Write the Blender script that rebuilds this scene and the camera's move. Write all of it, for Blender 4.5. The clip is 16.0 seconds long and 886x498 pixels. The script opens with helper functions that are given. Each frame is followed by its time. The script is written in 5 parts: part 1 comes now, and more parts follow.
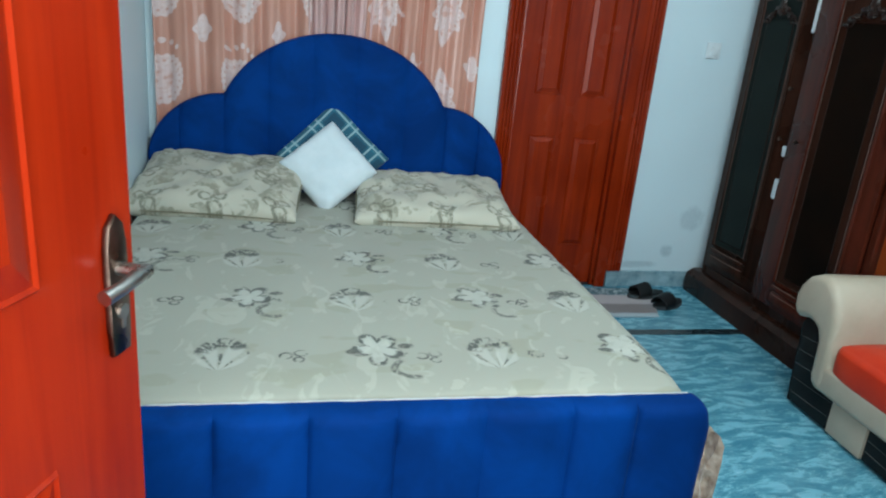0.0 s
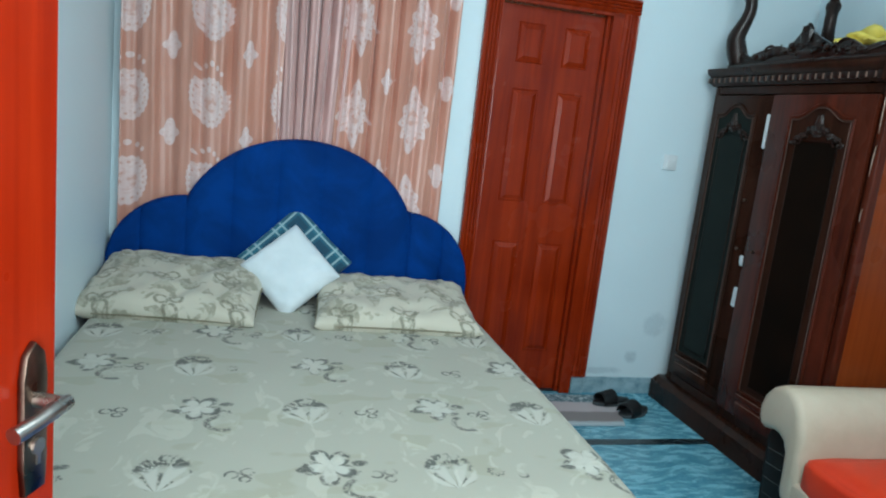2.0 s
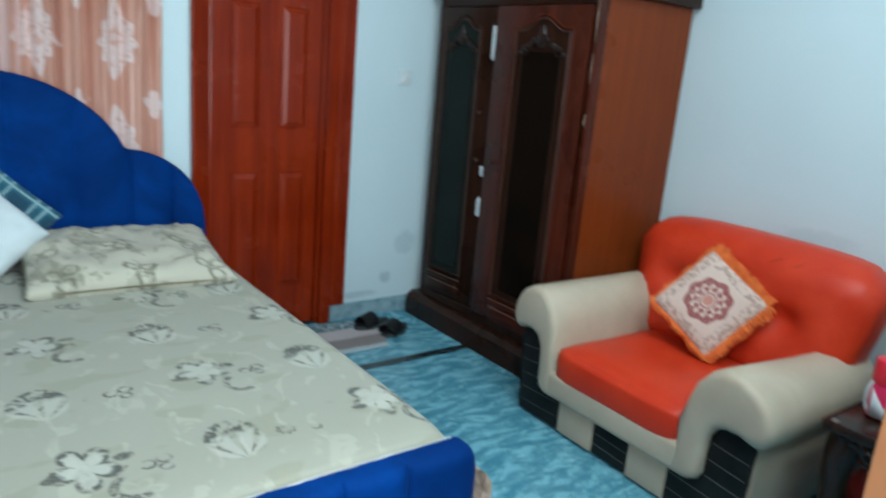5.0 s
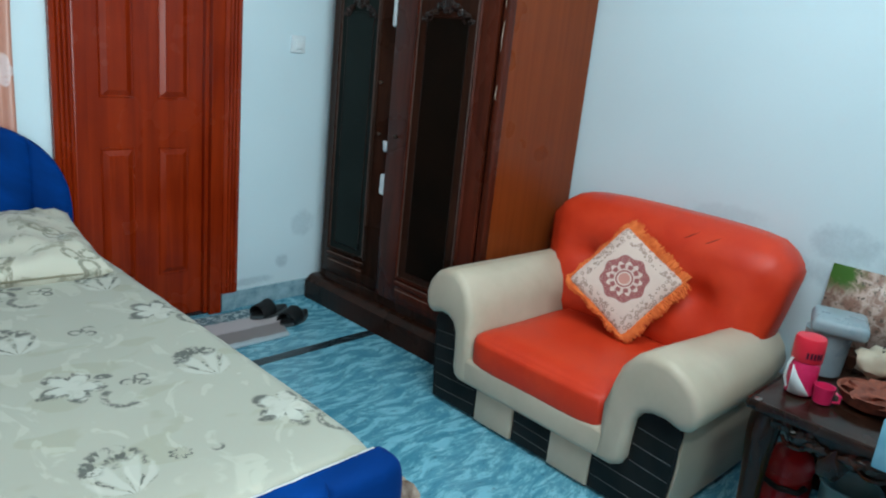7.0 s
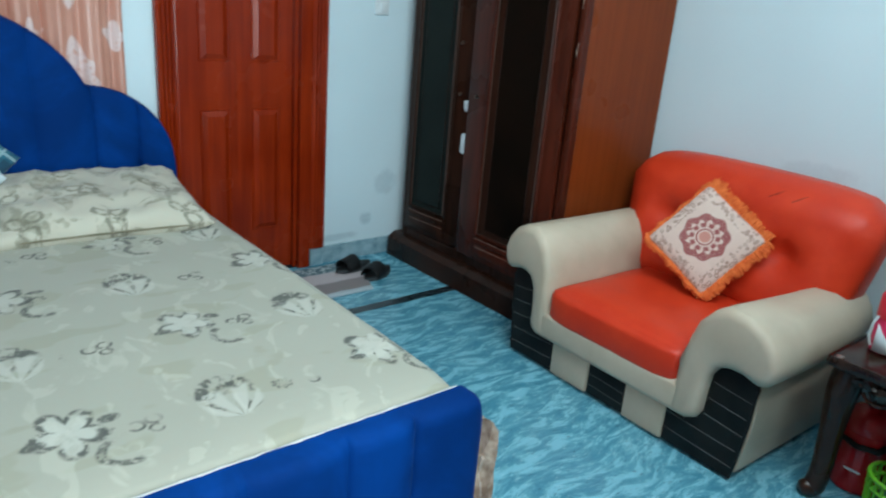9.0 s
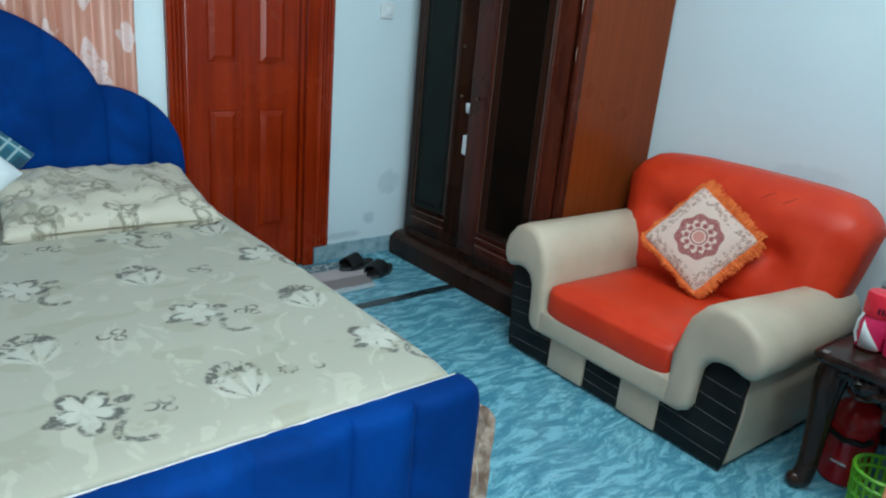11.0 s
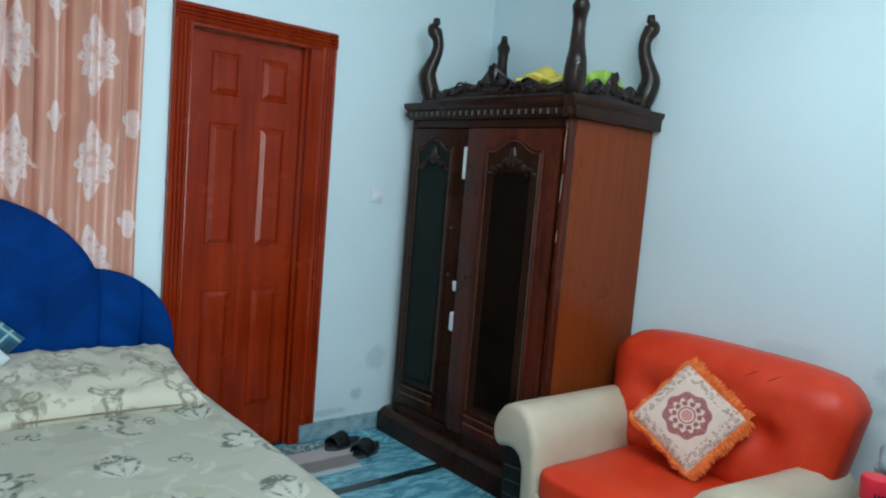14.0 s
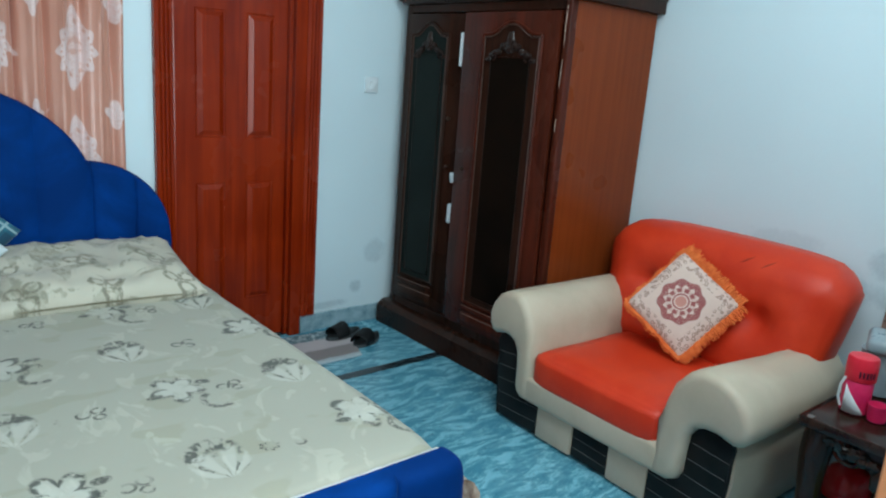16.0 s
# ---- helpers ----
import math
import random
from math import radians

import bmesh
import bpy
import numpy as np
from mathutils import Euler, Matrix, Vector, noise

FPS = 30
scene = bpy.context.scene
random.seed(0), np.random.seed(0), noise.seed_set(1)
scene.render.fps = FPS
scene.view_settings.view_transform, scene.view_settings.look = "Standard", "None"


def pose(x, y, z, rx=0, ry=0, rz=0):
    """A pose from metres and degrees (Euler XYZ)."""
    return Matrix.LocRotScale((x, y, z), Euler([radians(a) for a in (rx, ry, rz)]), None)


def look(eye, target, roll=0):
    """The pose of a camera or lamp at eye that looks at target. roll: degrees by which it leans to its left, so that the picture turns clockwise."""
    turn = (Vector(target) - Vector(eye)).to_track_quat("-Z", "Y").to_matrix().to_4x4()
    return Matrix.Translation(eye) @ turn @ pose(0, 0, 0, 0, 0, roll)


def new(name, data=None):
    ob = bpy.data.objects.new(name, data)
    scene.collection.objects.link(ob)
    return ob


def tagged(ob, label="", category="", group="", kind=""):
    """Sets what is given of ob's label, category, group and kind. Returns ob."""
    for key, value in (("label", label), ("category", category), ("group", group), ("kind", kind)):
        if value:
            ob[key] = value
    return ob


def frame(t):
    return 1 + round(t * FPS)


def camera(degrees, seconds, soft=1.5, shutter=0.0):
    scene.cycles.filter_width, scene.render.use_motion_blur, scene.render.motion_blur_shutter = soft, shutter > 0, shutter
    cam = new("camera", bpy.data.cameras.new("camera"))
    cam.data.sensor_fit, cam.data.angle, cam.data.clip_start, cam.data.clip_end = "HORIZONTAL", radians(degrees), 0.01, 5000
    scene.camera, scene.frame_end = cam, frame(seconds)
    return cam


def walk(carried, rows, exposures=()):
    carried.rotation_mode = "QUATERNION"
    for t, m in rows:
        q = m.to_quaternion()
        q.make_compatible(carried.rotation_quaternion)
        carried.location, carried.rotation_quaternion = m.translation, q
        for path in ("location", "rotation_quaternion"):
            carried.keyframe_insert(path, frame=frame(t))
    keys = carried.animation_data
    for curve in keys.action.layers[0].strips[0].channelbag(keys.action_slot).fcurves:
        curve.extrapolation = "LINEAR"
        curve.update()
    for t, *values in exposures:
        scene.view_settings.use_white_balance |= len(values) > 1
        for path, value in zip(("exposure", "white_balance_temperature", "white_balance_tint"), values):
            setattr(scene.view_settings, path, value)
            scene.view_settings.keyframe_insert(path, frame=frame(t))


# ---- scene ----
cam = camera(64.1, 16.0, 2.1, 0.5)
PATH = [
    (0, (0.682, 0.39, 1.436), (1.099, 2.241, 0.804), 5.3),
    (0.5, (0.711, 0.413, 1.441), (1.165, 2.274, 0.868), 5.5),
    (1, (0.714, 0.423, 1.471), (1.237, 2.304, 1.039), 6.7),
    (1.5, (0.704, 0.419, 1.462), (1.199, 2.325, 1.112), 6.8),
    (2, (0.714, 0.421, 1.468), (1.205, 2.326, 1.108), 6.4),
    (2.5, (0.715, 0.428, 1.468), (1.205, 2.332, 1.102), 6.5),
    (3, (0.731, 0.432, 1.464), (1.205, 2.332, 1.058), 5.6),
    (3.5, (0.738, 0.442, 1.457), (1.305, 2.309, 1.021), 6.4),
    (4, (0.734, 0.489, 1.478), (1.503, 2.285, 1.049), 5.3),
    (4.5, (0.694, 0.564, 1.482), (1.712, 2.239, 1.085), 5.7),
    (5, (0.682, 0.629, 1.45), (1.856, 2.169, 0.95), 4.9),
    (5.2, (0.685, 0.653, 1.432), (1.944, 2.115, 0.907), 4.8),
    (7.3, (0.764, 0.841, 1.422), (2.163, 2.163, 0.879), 6.0),
    (7.5, (0.764, 0.84, 1.424), (2.15, 2.174, 0.875), 5.7),
    (8, (0.759, 0.838, 1.416), (2.116, 2.181, 0.821), 5.3),
    (8.5, (0.732, 0.807, 1.417), (2.026, 2.193, 0.781), 5.2),
    (9, (0.689, 0.775, 1.412), (1.914, 2.213, 0.756), 4.8),
    (9.2, (0.675, 0.761, 1.408), (1.869, 2.216, 0.732), 5.1),
    (11.3, (0.64, 0.706, 1.416), (1.875, 2.148, 0.789), 5.4),
    (11.5, (0.647, 0.708, 1.447), (1.898, 2.157, 0.869), 5.6),
    (12, (0.636, 0.69, 1.455), (1.88, 2.212, 1.09), 4.5),
    (12.5, (0.635, 0.686, 1.475), (1.87, 2.218, 1.116), 3.9),
    (13, (0.636, 0.677, 1.491), (1.906, 2.202, 1.244), 4.9),
    (13.5, (0.628, 0.679, 1.498), (1.9, 2.209, 1.302), 4.5),
    (14, (0.627, 0.679, 1.494), (1.903, 2.206, 1.294), 4.7),
    (14.5, (0.622, 0.676, 1.494), (1.9, 2.196, 1.257), 4.4),
    (15, (0.63, 0.669, 1.48), (1.894, 2.185, 1.158), 3.8),
    (15.5, (0.637, 0.668, 1.467), (1.89, 2.172, 1.056), 3.3),
    (16, (0.649, 0.68, 1.445), (1.912, 2.156, 0.971), 4.4),
]
walk(cam, [(t, look(eye, target, roll)) for t, eye, target, roll in PATH],
     [(0.0, -0.07), (2.0, 0.0), (3.5, 0.0), (5.0, -0.03), (7.5, 0.03), (9.0, 0.03), (11.5, -0.03), (13.0, -0.06), (16.0, -0.06)])


from mathutils.bvhtree import BVHTree

# ---- light ----
world = bpy.data.worlds.new("world")
scene.world = world
world.use_nodes = True
sky = world.node_tree.nodes.new("ShaderNodeTexSky")
sky.sky_type, sky.sun_disc, sky.sun_elevation = "NISHITA", False, radians(40)
world.node_tree.links.new(sky.outputs[0], world.node_tree.nodes["Background"].inputs[0])
world.node_tree.nodes["Background"].inputs[1].default_value = 0.1


def area(name, m, w, h, power, colour):
    d = bpy.data.lights.new(name, "AREA")
    d.shape, d.size, d.size_y, d.energy, d.color = "RECTANGLE", w, h, power, colour
    ob = new(name, d)
    ob.matrix_world = m
    return ob


# daylight put in the entrance doorway, an unseen ceiling light, and fill added above the entrance
area("doorway_daylight", look((0.65, 0.12, 1.35), (0.9, 3.0, 1.15)), 0.76, 1.5, 50, (0.82, 0.95, 1.0))
area("ceiling_lamp", look((2.0, 1.45, 2.93), (2.0, 1.451, 0)), 1.4, 1.4, 34.5, (0.77, 0.945, 1.0))
area("fill_panel", look((1.75, 0.55, 2.62), (2.1, 3.4, 1.3)), 1.3, 0.22, 30, (0.80, 0.95, 1.0))
scene.view_settings.exposure = 0.0


# ---- materials ----
class Mat:
    """A node material with short ways to do arithmetic on sockets."""

    def __init__(self, name, colour=(0.5, 0.5, 0.5), rough=0.5, metal=0.0, coat=0.0, sheen=0.0, spec=0.5):
        self.m = bpy.data.materials.new(name)
        self.m.use_nodes = True
        self.nt = self.m.node_tree
        self.b = self.nt.nodes["Principled BSDF"]
        self.set("Base Color", colour), self.set("Roughness", rough), self.set("Metallic", metal)
        self.set("Coat Weight", coat), self.set("Sheen Weight", sheen), self.set("Specular IOR Level", spec)

    def put(self, socket, v):
        if isinstance(v, bpy.types.NodeSocket):
            self.nt.links.new(v, socket)
        elif isinstance(v, (tuple, list)) and len(v) == 3 and len(socket.default_value) == 4:
            socket.default_value = (*v, 1)
        else:
            socket.default_value = v

    def set(self, key, v):
        self.put(self.b.inputs[key], v)
        return self

    def f(self, op, a, b=0.0, c=0.0):
        n = self.nt.nodes.new("ShaderNodeMath")
        n.operation = op
        for k, v in enumerate((a, b, c)):
            self.put(n.inputs[k], v)
        return n.outputs[0]

    def add(self, a, b): return self.f("ADD", a, b)
    def sub(self, a, b): return self.f("SUBTRACT", a, b)
    def mul(self, a, b): return self.f("MULTIPLY", a, b)
    def most(self, a, b): return self.f("MAXIMUM", a, b)

    def step(self, v, lo, hi, a=0.0, b=1.0):
        n = self.nt.nodes.new("ShaderNodeMapRange")
        n.interpolation_type = "SMOOTHSTEP"
        for k, x in enumerate((v, lo, hi, a, b)):
            self.put(n.inputs[k], x)
        return n.outputs[0]

    def coord(self, kind="Object"):
        if kind == "Position":
            return self.nt.nodes.new("ShaderNodeNewGeometry").outputs["Position"]
        return self.nt.nodes.new("ShaderNodeTexCoord").outputs[kind]

    def split(self, v):
        n = self.nt.nodes.new("ShaderNodeSeparateXYZ")
        self.put(n.inputs[0], v)
        return n.outputs

    def vec(self, x, y, z=0.0):
        n = self.nt.nodes.new("ShaderNodeCombineXYZ")
        for k, v in enumerate((x, y, z)):
            self.put(n.inputs[k], v)
        return n.outputs[0]

    def scaled(self, v, sc, rot=(0, 0, 0)):
        n = self.nt.nodes.new("ShaderNodeMapping")
        self.put(n.inputs["Vector"], v)
        n.inputs["Scale"].default_value, n.inputs["Rotation"].default_value = sc, rot
        return n.outputs[0]

    def noise(self, v, scale, detail=4.0, rough=0.55, dist=0.0):
        n = self.nt.nodes.new("ShaderNodeTexNoise")
        for k, x in (("Vector", v), ("Scale", scale), ("Detail", detail), ("Roughness", rough), ("Distortion", dist)):
            self.put(n.inputs[k], x)
        return n.outputs[0]

    def voronoi(self, v, scale, feature="F1"):
        n = self.nt.nodes.new("ShaderNodeTexVoronoi")
        n.feature = feature
        self.put(n.inputs["Vector"], v), self.put(n.inputs["Scale"], scale)
        return n.outputs["Distance"]

    def random(self):
        return self.nt.nodes.new("ShaderNodeObjectInfo").outputs["Random"]

    def mix(self, k, a, b):
        n = self.nt.nodes.new("ShaderNodeMix")
        n.data_type = "RGBA"
        self.put(n.inputs[0], k), self.put(n.inputs[6], a), self.put(n.inputs[7], b)
        return n.outputs[2]

    def bump(self, height, strength=0.3, distance=0.01):
        n = self.nt.nodes.new("ShaderNodeBump")
        n.inputs["Strength"].default_value, n.inputs["Distance"].default_value = strength, distance
        self.put(n.inputs["Height"], height)
        self.nt.links.new(n.outputs[0], self.b.inputs["Normal"])
        return self


def blob(a, p, place, size, k):
    """A soft spot of noise k round a place of the world, as a mask."""
    x, y, z = a.split(p)
    d = 0.0
    for v, c, r in zip((x, y, z), place, size):
        q = a.f("DIVIDE", a.sub(v, c), r)
        d = a.add(d, a.mul(q, q))
    return a.step(a.add(d, a.mul(a.sub(k, 0.5), 3.4)), 1.5, 0.1)


def make_wall():
    a = Mat("wall_paint", rough=0.55)
    p = a.coord("Position")
    big, fine, rag = a.noise(p, 1.3, 3), a.noise(p, 60, 3), a.noise(p, 14, 6, 0.65)
    base = a.mix(big, (0.58, 0.715, 0.765), (0.655, 0.78, 0.82))
    damp = 0.0
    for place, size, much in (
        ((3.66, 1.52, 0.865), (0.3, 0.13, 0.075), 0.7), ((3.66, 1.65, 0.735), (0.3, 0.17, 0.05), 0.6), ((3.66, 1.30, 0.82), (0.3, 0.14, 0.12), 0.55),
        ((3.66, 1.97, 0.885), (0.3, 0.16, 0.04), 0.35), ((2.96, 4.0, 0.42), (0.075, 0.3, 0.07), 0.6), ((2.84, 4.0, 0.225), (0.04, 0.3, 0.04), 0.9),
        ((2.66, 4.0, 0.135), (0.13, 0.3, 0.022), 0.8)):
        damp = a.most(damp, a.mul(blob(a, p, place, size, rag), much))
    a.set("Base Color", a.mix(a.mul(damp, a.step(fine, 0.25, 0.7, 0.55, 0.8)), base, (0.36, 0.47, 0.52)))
    a.set("Roughness", a.step(big, 0.3, 0.7, 0.45, 0.62))
    return a.bump(a.add(a.mul(fine, 0.4), a.add(big, a.mul(damp, -0.6))), 0.12, 0.01).m


def make_floor(name="floor_marble", dark=False):
    a = Mat(name, rough=0.22)
    p = a.coord("Position")
    warp = a.noise(p, 1.6, 4, 0.6, 0.6)
    flow = a.vec(a.add(a.split(p)[0], a.mul(warp, 0.22)), a.add(a.split(p)[1], a.mul(a.noise(p, 1.9, 2), 0.25)))
    streak = a.noise(a.scaled(flow, (3.4, 11.5, 1), (0, 0, radians(-38))), 2.2, 7, 0.68, 0.45)
    fine = a.noise(a.scaled(flow, (13, 36, 1), (0, 0, radians(-30))), 2.2, 6, 0.66, 0.4)
    base = a.mix(a.step(streak, 0.38, 0.62), (0.058, 0.235, 0.325), (0.185, 0.475, 0.58))
    base = a.mix(a.step(fine, 0.56, 0.72), base, (0.34, 0.60, 0.69))
    base = a.mix(a.step(fine, 0.42, 0.30), base, (0.022, 0.10, 0.15))
    if dark:
        base = a.mix(a.step(fine, 0.4, 0.7), (0.008, 0.016, 0.022), (0.025, 0.045, 0.055))
    a.set("Base Color", base).set("Roughness", a.step(streak, 0.3, 0.7, 0.16, 0.34))
    return a.bump(fine, 0.05, 0.004).m


def make_wood(name, dark, light, rough=0.25, coat=0.3, grain=(26, 26, 1.6), bump=0.08, wear=None, spec=0.25):
    a = Mat(name, rough=rough, coat=coat, spec=spec)
    p = a.coord("Object")
    g = a.noise(a.scaled(p, grain), 1.0, 6, 0.6, 0.8)
    big = a.noise(p, 2.6, 3)
    c = a.mix(a.step(a.add(a.mul(g, 0.7), a.mul(big, 0.4)), 0.35, 0.75), dark, light)
    if wear:
        c = a.mix(a.step(a.noise(p, 38, 5, 0.7), 0.73, 0.79), c, wear)
    a.set("Base Color", c).set("Roughness", a.step(big, 0.3, 0.7, rough * 0.8, rough * 1.35)).set("Coat Roughness", 0.12)
    return a.bump(a.add(g, a.mul(a.noise(p, 9, 2), 0.8)), bump, 0.004).m


def make_velvet():
    a = Mat("blue_velvet", rough=0.75, sheen=0.04, spec=0.06)
    p = a.coord("Position")
    n, big = a.noise(p, 240, 2), a.noise(p, 4, 4, 0.6, 0.5)
    a.set("Base Color", a.mix(a.step(big, 0.3, 0.7), (0.000, 0.024, 0.132), (0.000, 0.041, 0.218)))
    a.set("Sheen Tint", (0.1, 0.35, 1.0)).set("Sheen Roughness", 0.35)
    return a.bump(a.add(a.mul(n, 0.3), a.noise(p, 16, 3)), 0.14, 0.006).m


def flower(a, u, v, petals, size, turn=0.0):
    """Masks of a flower drawn in one cell: its outline and its filled petals."""
    r = a.f("SQRT", a.add(a.mul(u, u), a.mul(v, v)))
    th = a.add(a.f("ARCTAN2", v, u), turn)
    rim = a.mul(size, a.add(0.42, a.mul(0.58, a.f("POWER", a.f("ABSOLUTE", a.f("COSINE", a.mul(th, petals / 2))), 0.7))))
    off = a.f("DIVIDE", a.sub(r, rim), size)
    return a.step(a.f("ABSOLUTE", off), 0.24, 0.06), a.step(off, 0.05, -0.08), r, th


def make_print(name, base, ink, cell=(0.3705, 0.374), origin=(0.507, 2.142), pillow=False):
    """Printed cotton: flowers and shells by turns on a lattice, with rings, scrolls and faint leaves between them."""
    a = Mat(name, rough=0.8, sheen=0.15, spec=0.2)
    p = a.coord("UV") if pillow else a.coord("Position")
    x, y, _ = a.split(p)
    wob = a.noise(p, 9, 4, 0.6)
    grit = a.noise(p, 85, 4, 0.7)
    mott = a.noise(p, 30, 5, 0.68, 0.4)
    cx = a.add(a.f("DIVIDE", a.sub(x, origin[0]), cell[0]), 0.5)
    cy = a.add(a.f("DIVIDE", a.sub(y, origin[1]), cell[1]), 0.5)
    ix, iy = a.f("FLOOR", cx), a.f("FLOOR", cy)
    u = a.add(a.mul(a.sub(a.f("FRACT", cx), 0.5), cell[0]), a.mul(a.sub(wob, 0.5), 0.03))
    v = a.add(a.mul(a.sub(a.f("FRACT", cy), 0.5), cell[1]), a.mul(a.sub(a.noise(p, 7, 3), 0.5), 0.03))
    odd = a.f("FLOORED_MODULO", a.add(ix, iy), 2.0)
    even = a.sub(1.0, odd)
    # five-petalled flower with a leaf beside it
    uf, vf = a.sub(u, 0.045), a.sub(v, 0.025)
    line, fill, r, th = flower(a, uf, a.mul(vf, 0.80), 5, 0.066, 0.4)
    lu, lv = a.sub(uf, 0.082), a.sub(vf, 0.018)
    leaf = a.step(a.add(a.mul(lu, lu), a.mul(a.mul(lv, lv), 2.4)), 0.0007, 0.0003)
    lu2, lv2 = a.add(uf, 0.066), a.add(vf, 0.022)
    leaf2 = a.step(a.add(a.mul(lu2, lu2), a.mul(a.mul(lv2, lv2), 2.6)), 0.00065, 0.0003)
    dark_f = a.most(a.mul(line, a.step(a.add(mott, a.mul(a.sub(wob, 0.5), 0.6)), 0.43, 0.54)), a.mul(a.most(leaf, leaf2), a.step(grit, 0.30, 0.55)))
    white_f = fill
    # shell-like lotus: a dark cap over pale petals
    r2 = a.f("SQRT", a.add(a.mul(u, u), a.mul(a.mul(v, v), 0.55)))
    disc = a.step(a.add(r2, a.mul(a.sub(grit, 0.5), 0.02)), 0.074, 0.064)
    cap = a.mul(a.mul(disc, a.step(a.add(v, a.mul(u, -0.25)), 0.0, 0.03)), a.step(a.add(mott, a.mul(0.03, a.f("SINE", a.mul(a.f("ARCTAN2", v, u), 26.0)))), 0.43, 0.53))
    ribs = a.f("ABSOLUTE", a.f("SINE", a.mul(a.f("ARCTAN2", a.add(v, 0.10), u), 6.0)))
    petal = a.mul(disc, a.step(a.most(a.mul(v, 1.0), a.sub(r2, 0.040)), 0.045, 0.02))
    dark_l = a.most(a.mul(cap, a.step(r2, 0.018, 0.034)), a.mul(a.mul(a.mul(disc, a.step(v, 0.035, 0.0)), a.step(ribs, 0.55, 0.15)), a.step(mott, 0.48, 0.57)))
    dark = a.add(a.mul(odd, dark_f), a.mul(even, dark_l))
    white = a.add(a.mul(odd, a.mul(white_f, a.step(mott, 0.36, 0.5, 0.45, 1.0))), a.mul(even, a.mul(petal, a.step(ribs, 0.3, 0.8, 0.15, 0.9))))
    # rings, small daisies and scrolls between the main motifs
    hx = a.mul(a.sub(a.f("FRACT", a.add(cx, 0.5)), 0.5), cell[0])
    hy = a.mul(a.sub(a.f("FRACT", a.add(cy, 0.04)), 0.5), cell[1])
    rings = 0.0
    for ox, oy, s in ((-0.02, 0.0, 0.016), (0.018, 0.012, 0.016), (0.014, -0.024, 0.013)):
        du, dv = a.sub(hx, ox), a.sub(hy, oy)
        d = a.f("SQRT", a.add(a.mul(du, du), a.mul(dv, dv)))
        rings = a.most(rings, a.step(a.f("ABSOLUTE", a.sub(d, s)), 0.0055, 0.002))
    some = a.step(a.noise(p, 1.9, 1), 0.46, 0.50)
    rings = a.mul(a.mul(rings, some), a.step(mott, 0.40, 0.52))
    sx, sy = a.sub(u, 0.125), a.add(v, 0.085)
    rs = a.f("SQRT", a.add(a.mul(sx, sx), a.mul(sy, sy)))
    scroll = a.mul(a.step(a.f("ABSOLUTE", a.sub(rs, 0.045)), 0.013, 0.005), a.step(a.add(sx, a.mul(sy, 0.5)), 0.012, -0.004))
    scroll = a.mul(a.mul(scroll, odd), a.step(grit, 0.36, 0.55))
    dl, df, _, _ = flower(a, a.sub(u, 0.125), a.sub(v, -0.02), 8, 0.022)
    daisy = a.mul(a.mul(dl, a.sub(1.0, some)), a.step(mott, 0.42, 0.54))
    sl, sf, _, _ = flower(a, a.add(hx, 0.06), a.add(a.mul(a.sub(a.f("FRACT", a.add(cy, 0.3)), 0.5), cell[1]), 0.0), 6, 0.05)
    ghost = a.mul(a.add(a.mul(sl, 0.7), a.mul(sf, 0.3)), a.step(wob, 0.42, 0.6))
    leafy = a.step(a.noise(a.scaled(p, (1.0, 1.7, 1.0), (0, 0, 0.6)), 5.5, 2, 0.4), 0.58, 0.63)
    tone = a.mix(a.noise(p, 2.2, 4), base, tuple(c * 0.88 for c in base))
    tone = a.mix(a.mul(leafy, 0.5), tone, tuple(c * k for c, k in zip(base, (0.78, 0.78, 0.68))))
    tone = a.mix(a.mul(a.most(ghost, a.step(a.noise(a.scaled(p, (1.6, 1.0, 1.0), (0, 0, -0.7)), 6.5, 3, 0.5, 1.2), 0.57, 0.63)), 0.5), tone, tuple(min(1, c * 1.25) for c in base))
    tone = a.mix(a.mul(white, 0.42), tone, (0.60, 0.61, 0.55))
    tone = a.mix(a.mul(a.most(a.most(rings, daisy), scroll), 0.85), tone, ink)
    tone = a.mix(a.mul(dark, 0.88), tone, ink)
    a.set("Base Color", tone)
    return a.bump(a.add(a.noise(p, 420, 2), a.mul(a.noise(p, 11, 4), 2.0)), 0.10, 0.004).m


